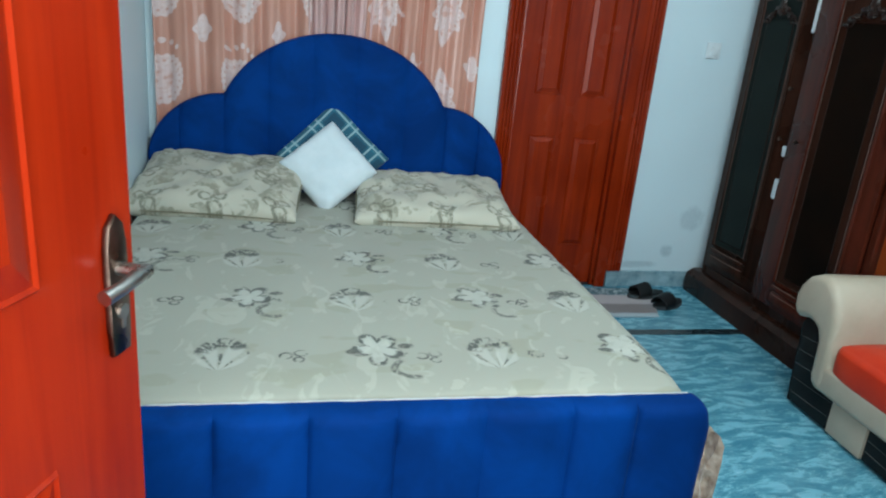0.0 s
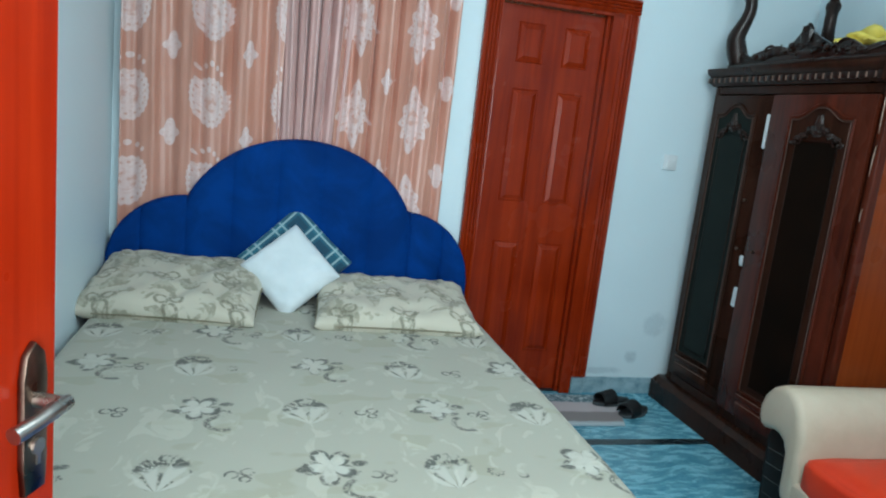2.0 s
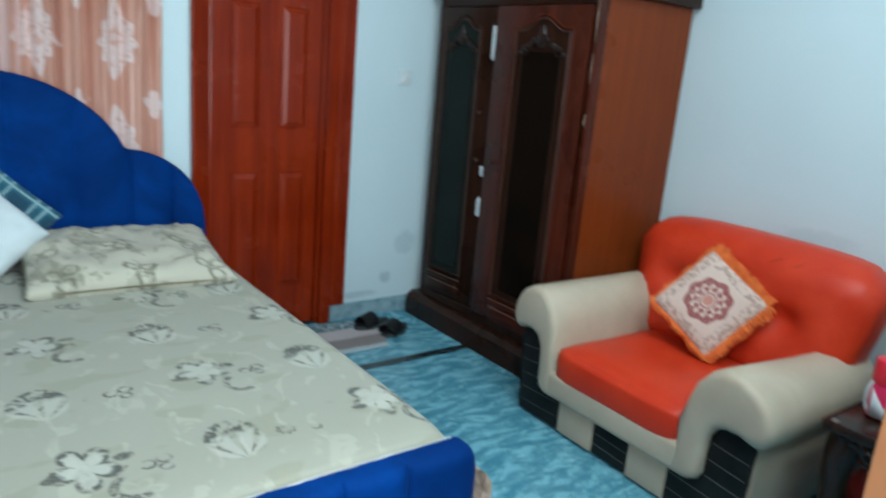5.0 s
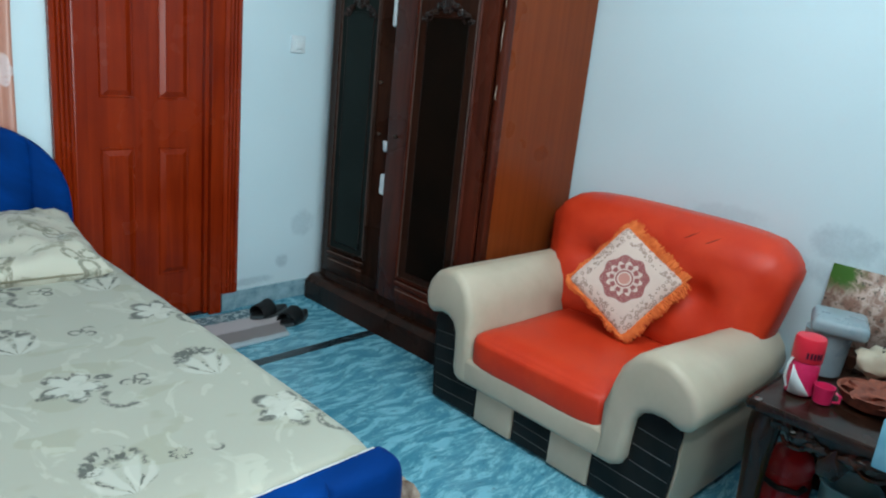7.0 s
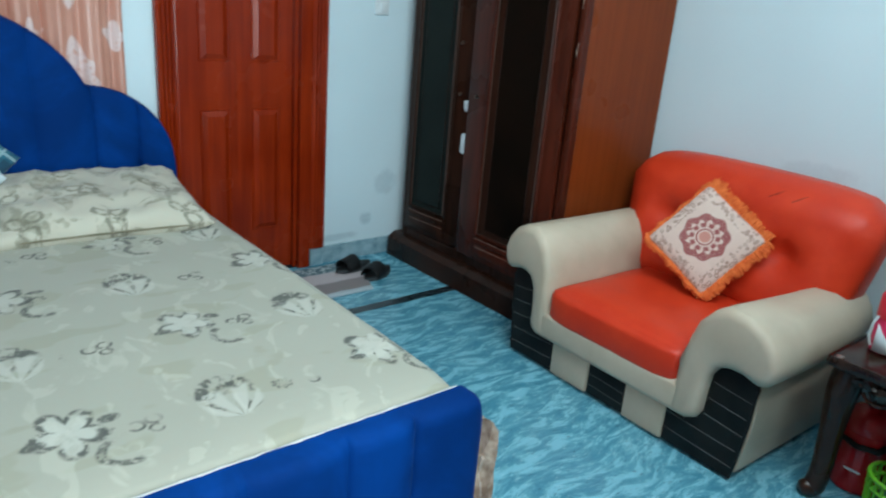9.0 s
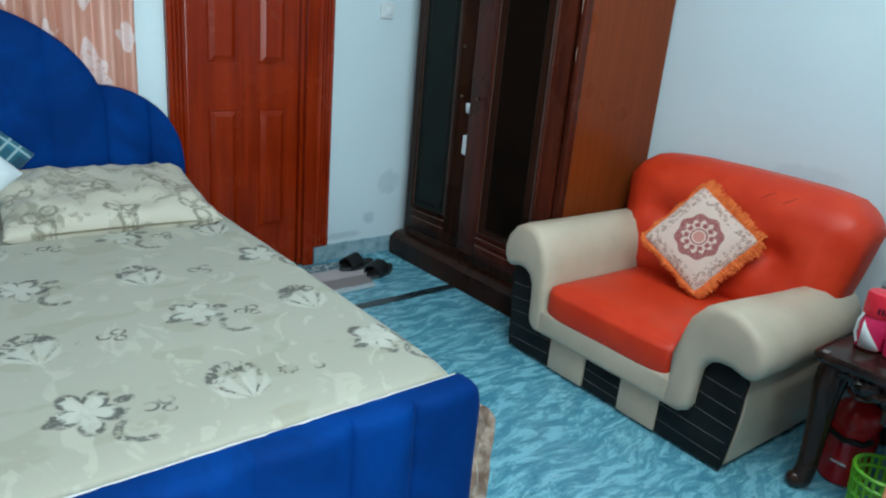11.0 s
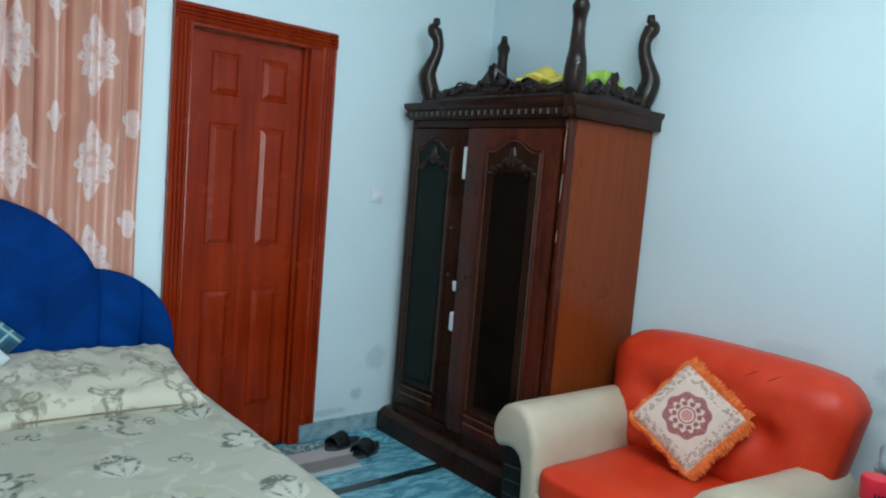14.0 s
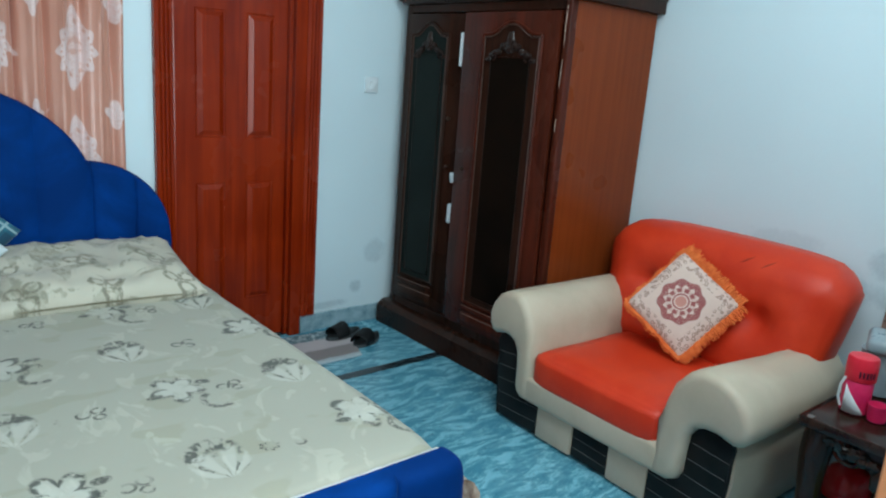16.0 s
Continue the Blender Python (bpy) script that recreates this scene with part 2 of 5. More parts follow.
def make_pillowcase():
    """Cream cotton with faded olive-grey blotches and trios of rings."""
    a = Mat("printed_pillowcase", rough=0.85, sheen=0.15, spec=0.2)
    p = a.coord("UV")
    x, y, _ = a.split(p)
    grit = a.noise(p, 70, 4, 0.7)
    w = a.coord("Position")
    blot = a.step(a.noise(w, 10.5, 3, 0.55, 0.7), 0.50, 0.56)
    vein = a.step(a.noise(w, 26, 4, 0.6), 0.42, 0.56)
    rings = 0.0
    hx = a.mul(a.sub(a.f("FRACT", a.f("DIVIDE", a.add(x, a.mul(y, 0.3)), 0.27)), 0.5), 0.27)
    hy = a.mul(a.sub(a.f("FRACT", a.f("DIVIDE", a.add(y, 0.05), 0.19)), 0.5), 0.19)
    for ox, oy, s in ((-0.032, 0.014, 0.026), (0.028, 0.018, 0.026), (-0.002, -0.030, 0.027)):
        du, dv = a.sub(hx, ox), a.sub(hy, oy)
        d = a.f("SQRT", a.add(a.mul(du, du), a.mul(a.mul(dv, dv), 1.8)))
        rings = a.most(rings, a.step(a.f("ABSOLUTE", a.sub(d, s)), 0.010, 0.004))
    c = a.mix(a.noise(p, 4, 4), (0.44, 0.42, 0.34), (0.56, 0.53, 0.44))
    c = a.mix(a.mul(a.mul(blot, a.add(0.35, a.mul(vein, 0.5))), 0.85), c, (0.21, 0.205, 0.15))
    c = a.mix(a.mul(a.mul(rings, a.step(grit, 0.36, 0.52)), 0.75), c, (0.15, 0.145, 0.105))
    a.set("Base Color", c)
    return a.bump(a.add(a.noise(p, 380, 2), a.mul(a.noise(p, 14, 4), 2.5)), 0.16, 0.005).m


def make_curtain(name, flip=False):
    """Peach satin with pale medallions and small drops in columns, by the cloth's own length and height."""
    a = Mat(name, rough=0.30, sheen=0.2, spec=0.8)
    x, y, _ = a.split(a.coord("UV"))
    p = a.coord("UV")
    grit, lace = a.noise(p, 60, 4, 0.7), a.noise(p, 30, 3, 0.6)
    w, h = (0.42, 0.395) if not flip else (0.36, 0.44)
    ox, oy = (-0.159, 0.06) if not flip else (-0.062, 0.318)
    cx, cy = a.f("DIVIDE", a.sub(x, ox), w), a.f("DIVIDE", a.sub(y, oy), h)
    u = a.mul(a.sub(a.f("FRACT", cx), 0.5), w)
    v = a.mul(a.sub(a.f("FRACT", cy), 0.5), h)
    u2 = a.mul(a.sub(a.f("FRACT", a.add(cx, 0.5)), 0.5), w)
    v2 = a.mul(a.sub(a.f("FRACT", a.add(cy, 0.5)), 0.5), h)
    s = 1.28 if not flip else 1.0
    r = a.f("SQRT", a.add(a.mul(u, u), a.mul(a.mul(v, v), 0.85 if not flip else 0.42)))
    if flip:
        r = a.add(a.mul(r, 0.45), a.mul(0.5, a.add(a.mul(a.f("ABSOLUTE", u), 0.95), a.mul(a.f("ABSOLUTE", v), 0.52))))
    th = a.f("ARCTAN2", v, u)
    edge = a.add(0.082 * s, a.mul(0.0035 if not flip else 0.012, a.f("COSINE", a.mul(th, 22 if not flip else 8))))
    disc = a.step(a.sub(r, edge), 0.004, -0.004)
    beads = a.step(a.f("SINE", a.mul(th, 18)), 0.1, 0.6)
    ring = a.mul(a.step(a.f("ABSOLUTE", a.sub(r, 0.062 * s)), 0.007, 0.003), beads)
    core = a.mul(a.step(r, 0.036 * s, 0.03 * s), a.step(lace, 0.45, 0.6))
    top_u, top_v = a.f("ABSOLUTE", u), a.sub(v, 0.135 * s)
    pearls = 0.0
    for ox, oy, q in ((0.0, 0.006, 0.016), (0.038, -0.010, 0.014), (0.068, -0.035, 0.013)):
        du, dv = a.sub(top_u, ox), a.sub(top_v, oy)
        pearls = a.most(pearls, a.step(a.f("SQRT", a.add(a.mul(du, du), a.mul(dv, dv))), q, q - 0.004))
    r2 = a.f("SQRT", a.add(a.mul(a.mul(u2, u2), 1.6), a.mul(a.mul(v2, v2), 0.8)))
    th2 = a.f("ARCTAN2", v2, u2)
    drop = a.step(a.sub(r2, a.add(0.046, a.mul(0.010, a.f("COSINE", a.mul(th2, 4))))), 0.004, -0.004)
    pale = a.most(a.most(disc, drop), pearls if not flip else 0.0)
    pale = a.mul(pale, a.sub(1.0, a.mul(a.most(ring, core), 0.75)))
    pale = a.mul(pale, a.step(grit, 0.30, 0.55, 0.55, 1.0))
    base = a.mix(a.noise(p, 3, 3), (0.47, 0.19, 0.125), (0.62, 0.31, 0.235))
    a.set("Base Color", a.mix(pale, base, (0.70, 0.53, 0.51)))
    a.set("Roughness", a.mix(pale, (0.32, 0.32, 0.32), (0.55, 0.55, 0.55)))
    return a.bump(a.add(a.mul(pale, 0.8), a.mul(a.noise(p, 300, 2), 0.3)), 0.15, 0.002).m


def make_satin():
    a = Mat("plain_satin", rough=0.36, sheen=0.3)
    p = a.coord("UV")
    a.set("Base Color", a.mix(a.noise(p, 5, 3), (0.50, 0.285, 0.265), (0.70, 0.455, 0.425)))
    return a.bump(a.noise(p, 260, 2), 0.06, 0.002).m


def make_plaid():
    a = Mat("plaid_cotton", rough=0.85, sheen=0.2)
    x, y, _ = a.split(a.coord("UV"))
    def bands(t, n, lo, hi):
        q = a.f("FRACT", a.mul(t, n))
        return a.mul(a.step(q, lo - 0.03, lo), a.step(q, hi, hi - 0.03))
    broad = a.add(bands(x, 2.5, 0.25, 0.75), bands(y, 2.5, 0.25, 0.75))
    thin = 0.0
    for t in (x, y):
        for lo in (0.34, 0.62):
            thin = a.most(thin, bands(t, 2.5, lo, lo + 0.06))
    c = a.mix(a.mul(broad, 0.30), (0.004, 0.050, 0.095), (0.02, 0.20, 0.27))
    c = a.mix(a.mul(thin, 0.75), c, (0.42, 0.58, 0.60))
    weave = a.noise(a.coord("UV"), 160, 2)
    a.set("Base Color", a.mix(a.mul(weave, 0.35), c, (0.01, 0.06, 0.09)))
    return a.bump(weave, 0.2, 0.003).m


def make_mandala():
    a = Mat("mandala_print", rough=0.85, sheen=0.2)
    p = a.coord("UV")
    x, y, _ = a.split(p)
    u, v = a.sub(x, 0.5), a.sub(y, 0.5)
    r = a.f("SQRT", a.add(a.mul(u, u), a.mul(v, v)))
    th = a.f("ARCTAN2", v, u)
    wave = a.f("COSINE", a.mul(th, 12))
    grit = a.noise(p, 70, 3, 0.7)
    outer = a.step(a.sub(r, a.add(0.292, a.mul(0.016, a.f("COSINE", a.mul(th, 8))))), 0.006, -0.006)
    petals = a.mul(outer, a.step(a.sub(r, a.add(0.205, a.mul(wave, 0.022))), -0.004, 0.006))
    ring1 = a.step(a.f("ABSOLUTE", a.sub(r, 0.155)), 0.034, 0.022)
    dots = a.step(a.f("COSINE", a.mul(th, 10)), 0.1, 0.6)
    ring2 = a.step(a.f("ABSOLUTE", a.sub(r, 0.10)), 0.014, 0.006)
    core = a.step(r, 0.078, 0.066)
    red = a.most(a.mul(petals, a.step(grit, 0.33, 0.45)), a.most(a.mul(ring1, a.sub(1.0, a.mul(dots, 0.85))), ring2))
    border = a.step(a.most(a.f("ABSOLUTE", u), a.f("ABSOLUTE", v)), 0.345, 0.355)
    lattice = a.voronoi(a.scaled(p, (20, 20, 1)), 1.0)
    motif = a.mul(border, a.step(a.f("ABSOLUTE", a.sub(lattice, 0.36)), 0.15, 0.06))
    c = a.mix(a.noise(p, 8, 3), (0.60, 0.44, 0.38), (0.68, 0.52, 0.44))
    c = a.mix(a.mul(core, 0.8), c, (0.50, 0.17, 0.13))
    c = a.mix(a.mul(red, 0.9), c, (0.26, 0.035, 0.04))
    c = a.mix(a.mul(motif, 0.75), c, (0.24, 0.13, 0.10))
    a.set("Base Color", c)
    return a.bump(a.noise(p, 190, 2), 0.2, 0.003).m


def make_plain(name, dark, light, rough=0.6, scale=9.0, bump=0.1, fine=150.0, metal=0.0, coat=0.0, sheen=0.0, depth=0.004, spec=0.4):
    a = Mat(name, rough=rough, metal=metal, coat=coat, sheen=sheen, spec=spec)
    p = a.coord("Object")
    big = a.noise(p, scale, 4, 0.6)
    a.set("Base Color", a.mix(a.step(big, 0.3, 0.7), dark, light)).set("Roughness", a.step(big, 0.3, 0.7, rough * 0.85, min(1.0, rough * 1.2)))
    return a.bump(a.add(a.mul(a.noise(p, fine, 3), 0.5), big), bump, depth).m


def make_mat_stripes():
    a = Mat("doormat_weave", rough=0.9)
    p = a.coord("Position")
    x, y, _ = a.split(p)
    t = a.add(y, a.mul(a.noise(p, 22, 3), 0.03))
    c = a.mix(a.step(t, 3.70, 3.72), (0.25, 0.22, 0.22), (0.50, 0.45, 0.46))
    c = a.mix(a.step(t, 3.60, 3.58), c, (0.42, 0.49, 0.52))
    c = a.mix(a.step(t, 3.83, 3.85), c, (0.10, 0.17, 0.20))
    c = a.mix(a.mul(a.step(t, 3.83, 3.85), a.step(a.noise(p, 55, 2), 0.52, 0.58)), c, (0.42, 0.50, 0.52))
    a.set("Base Color", c)
    return a.bump(a.noise(p, 130, 3), 0.5, 0.006).m


def make_picture():
    a = Mat("printed_picture", rough=0.45)
    p = a.coord("UV")
    x, y, _ = a.split(p)
    n = a.noise(p, 7, 5, 0.6, 0.6)
    c = a.mix(a.step(n, 0.4, 0.6), (0.28, 0.16, 0.12), (0.55, 0.42, 0.36))
    c = a.mix(a.step(a.noise(p, 15, 4), 0.56, 0.64), c, (0.12, 0.09, 0.07))
    c = a.mix(a.mul(a.step(a.add(y, a.mul(n, 0.5)), 0.85, 1.05), a.step(a.add(x, n), 1.0, 0.7)), c, (0.05, 0.14, 0.02))
    a.set("Base Color", c)
    return a.m


WALL = make_wall()
CEIL = make_plain("ceiling_paint", (0.72, 0.78, 0.80), (0.78, 0.84, 0.86), 0.7, 1.5, 0.05)
FLOOR = make_floor()
SKIRT = make_plain("skirting_marble", (0.15, 0.27, 0.32), (0.34, 0.48, 0.53), 0.3, 11, 0.05)
INLAY = make_floor("dark_marble", True)
DOORWOOD = make_wood("red_varnished_wood", (0.18, 0.012, 0.0015), (0.30, 0.027, 0.004), 0.22, 0.08, (22, 22, 1.1), 0.10, None, 0.22)
DOORNEAR = make_wood("orange_red_varnished_wood", (0.215, 0.009, 0.001), (0.31, 0.018, 0.002), 0.34, 0.03, (30, 30, 1.4), 0.06, None, 0.13)
DARKWOOD = make_wood("dark_walnut", (0.014, 0.006, 0.0035), (0.042, 0.0145, 0.008), 0.3, 0.03, (24, 24, 2), 0.10, (0.16, 0.09, 0.07), 0.13)
REDWOOD = make_wood("mahogany_stile", (0.034, 0.007, 0.003), (0.095, 0.017, 0.008), 0.3, 0.03, (24, 24, 2), 0.08, None, 0.13)
VENEER = make_wood("orange_brown_veneer", (0.152, 0.026, 0.004), (0.20, 0.038, 0.007), 0.32, 0.05, (40, 40, 1.2), 0.06, None, 0.14)
# pale tone for worn door edges and for highlights painted between the cornice beads
WORN_GLINT = make_plain("worn_and_glint_wood", (0.13, 0.075, 0.055), (0.24, 0.15, 0.12), 0.6, 30)
# paler brown for the thin inner moulding of the wardrobe doors
EDGEWOOD = make_plain("pale_moulding_edge", (0.045, 0.022, 0.015), (0.095, 0.048, 0.036), 0.5, 18)
PALEWOOD = make_plain("bare_wood_chip", (0.34, 0.25, 0.19), (0.48, 0.37, 0.29), 0.8, 40)
CARVED = make_wood("carved_dark_wood", (0.006, 0.003, 0.0025), (0.028, 0.013, 0.009), 0.32, 0.15, (14, 14, 5), 0.25, (0.12, 0.09, 0.07))
TABLEWOOD = make_wood("brown_table_wood", (0.012, 0.005, 0.003), (0.038, 0.015, 0.009), 0.24, 0.12, (16, 16, 4), 0.15, (0.20, 0.13, 0.10), 0.3)
INSET = make_plain("dark_panel_veneer", (0.004, 0.003, 0.002), (0.010, 0.005, 0.003), 0.6, 3, 0.02, spec=0.03)
INSETGREY = make_plain("dark_grey_panel_veneer", (0.008, 0.013, 0.012), (0.014, 0.021, 0.019), 0.5, 3, 0.02, spec=0.08)
INSIDE = make_plain("raw_board", (0.035, 0.012, 0.010), (0.06, 0.02, 0.015), 0.8)
VELVET = make_velvet()
SHEET = make_print("printed_sheet", (0.385, 0.385, 0.318), (0.050, 0.056, 0.050))
PILLOWCASE = make_pillowcase()
SEAM = make_plain("olive_piping", (0.14, 0.13, 0.085), (0.22, 0.20, 0.14), 0.85)
TICKING = make_plain("mattress_cloth", (0.45, 0.44, 0.38), (0.52, 0.51, 0.45), 0.85)
PIPING = make_plain("white_edging", (0.44, 0.47, 0.46), (0.54, 0.57, 0.56), 0.8, 30, 0.3)
TOWEL = make_plain("white_cotton", (0.56, 0.64, 0.67), (0.64, 0.71, 0.74), 0.9, 7, 0.35, 120, sheen=0.3)
PLAID = make_plaid()
MANDALA = make_mandala()
FRINGE = make_plain("orange_fringe", (0.62, 0.10, 0.015), (0.80, 0.20, 0.05), 0.85, 25, 0.3)
CURTAIN_A, CURTAIN_B, SATIN = make_curtain("medallion_satin"), make_curtain("diamond_satin", True), make_satin()
RED = make_plain("orange_red_leather", (0.57, 0.033, 0.010), (0.66, 0.048, 0.014), 0.40, 6, 0.16, 190, spec=0.3, depth=0.008)
CREAM = make_plain("beige_leather", (0.45, 0.375, 0.28), (0.52, 0.44, 0.335), 0.42, 5, 0.14, 220)
BLACK = make_plain("black_leather", (0.006, 0.006, 0.006), (0.013, 0.013, 0.012), 0.42, 8, 0.15, 220, spec=0.18)
THREAD = make_plain("grey_thread", (0.06, 0.06, 0.06), (0.11, 0.11, 0.105), 0.8)
BRASS = make_plain("aged_bronze", (0.09, 0.055, 0.04), (0.20, 0.14, 0.11), 0.30, 14, 0.1, metal=1.0)
STEEL = make_plain("brushed_nickel", (0.30, 0.28, 0.26), (0.44, 0.42, 0.39), 0.28, 14, 0.1, metal=1.0)
WHITE = make_plain("white_plastic", (0.62, 0.68, 0.70), (0.70, 0.76, 0.78), 0.35)
RUBBER = make_plain("black_rubber", (0.005, 0.006, 0.007), (0.012, 0.013, 0.014), 0.55, 25, 0.3, spec=0.25)
SOLE = make_plain("grey_sole", (0.035, 0.045, 0.05), (0.07, 0.085, 0.09), 0.8)
MATSTRIPE = make_mat_stripes()
PINK = make_plain("pink_plastic", (0.62, 0.015, 0.09), (0.72, 0.03, 0.13), 0.35, 12)
PINKRED = make_plain("pink_red_plastic", (0.62, 0.012, 0.03), (0.72, 0.02, 0.045), 0.35, 12)
INK = make_plain("dark_print", (0.06, 0.006, 0.02), (0.09, 0.01, 0.03), 0.5)
GREYPLASTIC = make_plain("grey_plastic", (0.22, 0.28, 0.31), (0.30, 0.36, 0.39), 0.3, 6)
REDMETAL = make_plain("red_enamel", (0.30, 0.005, 0.008), (0.42, 0.010, 0.014), 0.22, 8, coat=0.3)
TEALPLASTIC = make_plain("pale_teal_plastic", (0.16, 0.33, 0.36), (0.24, 0.42, 0.45), 0.35, 8)
GREENPLASTIC = make_plain("green_plastic", (0.10, 0.36, 0.015), (0.16, 0.46, 0.03), 0.35, 8)
WICKER = make_plain("reddish_wicker", (0.14, 0.035, 0.022), (0.30, 0.085, 0.05), 0.7, 40, 0.6, depth=0.01)
YELLOW = make_plain("yellow_cloth", (0.64, 0.50, 0.06), (0.74, 0.62, 0.14), 0.7, 12, 0.3)
LIME = make_plain("light_green_cloth", (0.24, 0.42, 0.06), (0.34, 0.52, 0.10), 0.7, 12, 0.3)
BLUECLOTH = make_plain("light_blue_cloth", (0.16, 0.42, 0.55), (0.24, 0.50, 0.62), 0.85, 12, 0.3)
PINE = make_wood("light_orange_wood", (0.46, 0.20, 0.085), (0.60, 0.30, 0.14), 0.5, 0.0, (20, 20, 2), 0.1, (0.20, 0.09, 0.04))
BLANKET = make_plain("cream_brown_fleece", (0.16, 0.09, 0.05), (0.56, 0.46, 0.36), 0.95, 16, 0.6, 90, sheen=0.3, depth=0.01)
PAPER = make_picture()


# ---- building helpers ----
ORIGIN = {}


def thing(name, at=(0, 0, 0), label="", category="", group="", kind=""):
    ob = new(name)
    ob.location = at
    ob.empty_display_size = 0.05
    ORIGIN[ob] = Vector(at)
    return tagged(ob, label, category, group, kind)


def mesh_of(name, bm, m, origin=(0, 0, 0), sharp=38):
    bmesh.ops.translate(bm, verts=bm.verts, vec=-Vector(origin))
    bmesh.ops.recalc_face_normals(bm, faces=bm.faces)
    me = bpy.data.meshes.new(name)
    bm.to_mesh(me)
    bm.free()
    me.materials.append(m)
    me.shade_smooth()
    me.set_sharp_from_angle(angle=radians(sharp))
    return me


def part(name, bm, m, parent, label="", sharp=38):
    """Links a bmesh, given in world places, as one mesh under a thing or a part."""
    ob = new(name, mesh_of(name, bm, m, ORIGIN[parent], sharp))
    ob.parent = parent
    ORIGIN[ob] = ORIGIN[parent]
    return tagged(ob, label)


def whole(name, bm, m, at=(0, 0, 0), label="", category="", group="", kind="", sharp=38):
    """A top-level thing of one mesh, given in world places, with its origin at its base."""
    ob = new(name, mesh_of(name, bm, m, at, sharp))
    ob.location = at
    ORIGIN[ob] = Vector(at)
    return tagged(ob, label, category, group, kind)


def join(*bms):
    out = bmesh.new()
    for b in bms:
        me = bpy.data.meshes.new("tmp")
        b.to_mesh(me)
        b.free()
        out.from_mesh(me)
        bpy.data.meshes.remove(me)
    return out


def box(lo, hi, r=0.0, seg=2):
    bm = bmesh.new()
    bmesh.ops.create_cube(bm, size=1)
    for v in bm.verts:
        v.co = Vector([a + (c + 0.5) * (b - a) for a, b, c in zip(lo, hi, v.co)])
    if r:
        bmesh.ops.bevel(bm, geom=bm.edges[:], offset=r, segments=seg, profile=0.5, affect="EDGES")
    return bm


def moved(bm, m):
    bmesh.ops.transform(bm, matrix=m, verts=bm.verts)
    return bm


def prism(points, axis, a, b, r=0.0, seg=2):
    """A polygon drawn in the two other axes (in their order), pulled along an axis from a to b."""
    bm = bmesh.new()
    k = "xyz".index(axis)
    def at(p, d):
        q = list(p)
        q.insert(k, d)
        return q
    vs = [bm.verts.new(at(p, a)) for p in points]
    face = bm.faces.new(vs)
    ext = bmesh.ops.extrude_face_region(bm, geom=[face])
    for v in ext["geom"]:
        if isinstance(v, bmesh.types.BMVert):
            v.co[k] = b
    if r:
        rim = [e for e in bm.edges if abs(e.verts[0].co[k] - e.verts[1].co[k]) < 1e-6]
        bmesh.ops.bevel(bm, geom=rim, offset=r, segments=seg, profile=0.5, affect="EDGES")
    return bm


def lathe(profile, seg=20, m=Matrix()):
    """Turns (radius, height) pairs round z."""
    bm = bmesh.new()
    rings = [[bm.verts.new((max(r, 1e-4) * math.cos(2 * math.pi * k / seg), max(r, 1e-4) * math.sin(2 * math.pi * k / seg), z)) for k in range(seg)] for r, z in profile]
    for lo, hi in zip(rings, rings[1:]):
        for k in range(seg):
            bm.faces.new((lo[k], lo[(k + 1) % seg], hi[(k + 1) % seg], hi[k]))
    bm.faces.new(rings[0][::-1]), bm.faces.new(rings[-1])
    return moved(bm, m)


def tube(points, radii, seg=10, closed=False, flat=1.0):
    """A tube through points, with a radius at each."""
    bm = bmesh.new()
    pts = [Vector(p) for p in points]
    radii = radii if isinstance(radii, (list, tuple)) else [radii] * len(pts)
    rings, up = [], Vector((0.31, 0.17, 0.93)).normalized()
    for k, p in enumerate(pts):
        if closed:
            d = pts[(k + 1) % len(pts)] - pts[k - 1]
        else:
            d = pts[min(k + 1, len(pts) - 1)] - pts[max(k - 1, 0)]
        d.normalize()
        side = d.cross(up).normalized()
        over = side.cross(d)
        rings.append([bm.verts.new(p + radii[k] * (math.cos(2 * math.pi * j / seg) * side + flat * math.sin(2 * math.pi * j / seg) * over)) for j in range(seg)])
    pairs = list(zip(rings, rings[1:])) + ([(rings[-1], rings[0])] if closed else [])
    for lo, hi in pairs:
        for j in range(seg):
            bm.faces.new((lo[j], lo[(j + 1) % seg], hi[(j + 1) % seg], hi[j]))
    if not closed:
        bm.faces.new(rings[0][::-1]), bm.faces.new(rings[-1])
    return bm


def eased(rows, k=4):
    """More rows between the given ones, on a smooth curve through them."""
    out, n = [], len(rows)
    for i in range(n - 1):
        p = [Vector(rows[max(0, min(n - 1, i + d))]) for d in (-1, 0, 1, 2)]
        for j in range(k):
            t = j / k
            out.append(tuple(0.5 * (2 * p[1] + (p[2] - p[0]) * t + (2 * p[0] - 5 * p[1] + 4 * p[2] - p[3]) * t * t + (3 * p[1] - p[0] - 3 * p[2] + p[3]) * t ** 3)))
    return out + [tuple(rows[-1])]


def blobby(place, size, seed, amount=0.25, sub=2):
    """A lumpy ball."""
    bm = bmesh.new()
    bmesh.ops.create_icosphere(bm, subdivisions=sub, radius=1)
    for v in bm.verts:
        k = 1 + amount * noise.noise(v.co * 2.1 + Vector((seed, seed * 0.7, 3)))
        v.co = Vector(place) + Vector([c * s * k for c, s in zip(v.co, size)])
    return bm


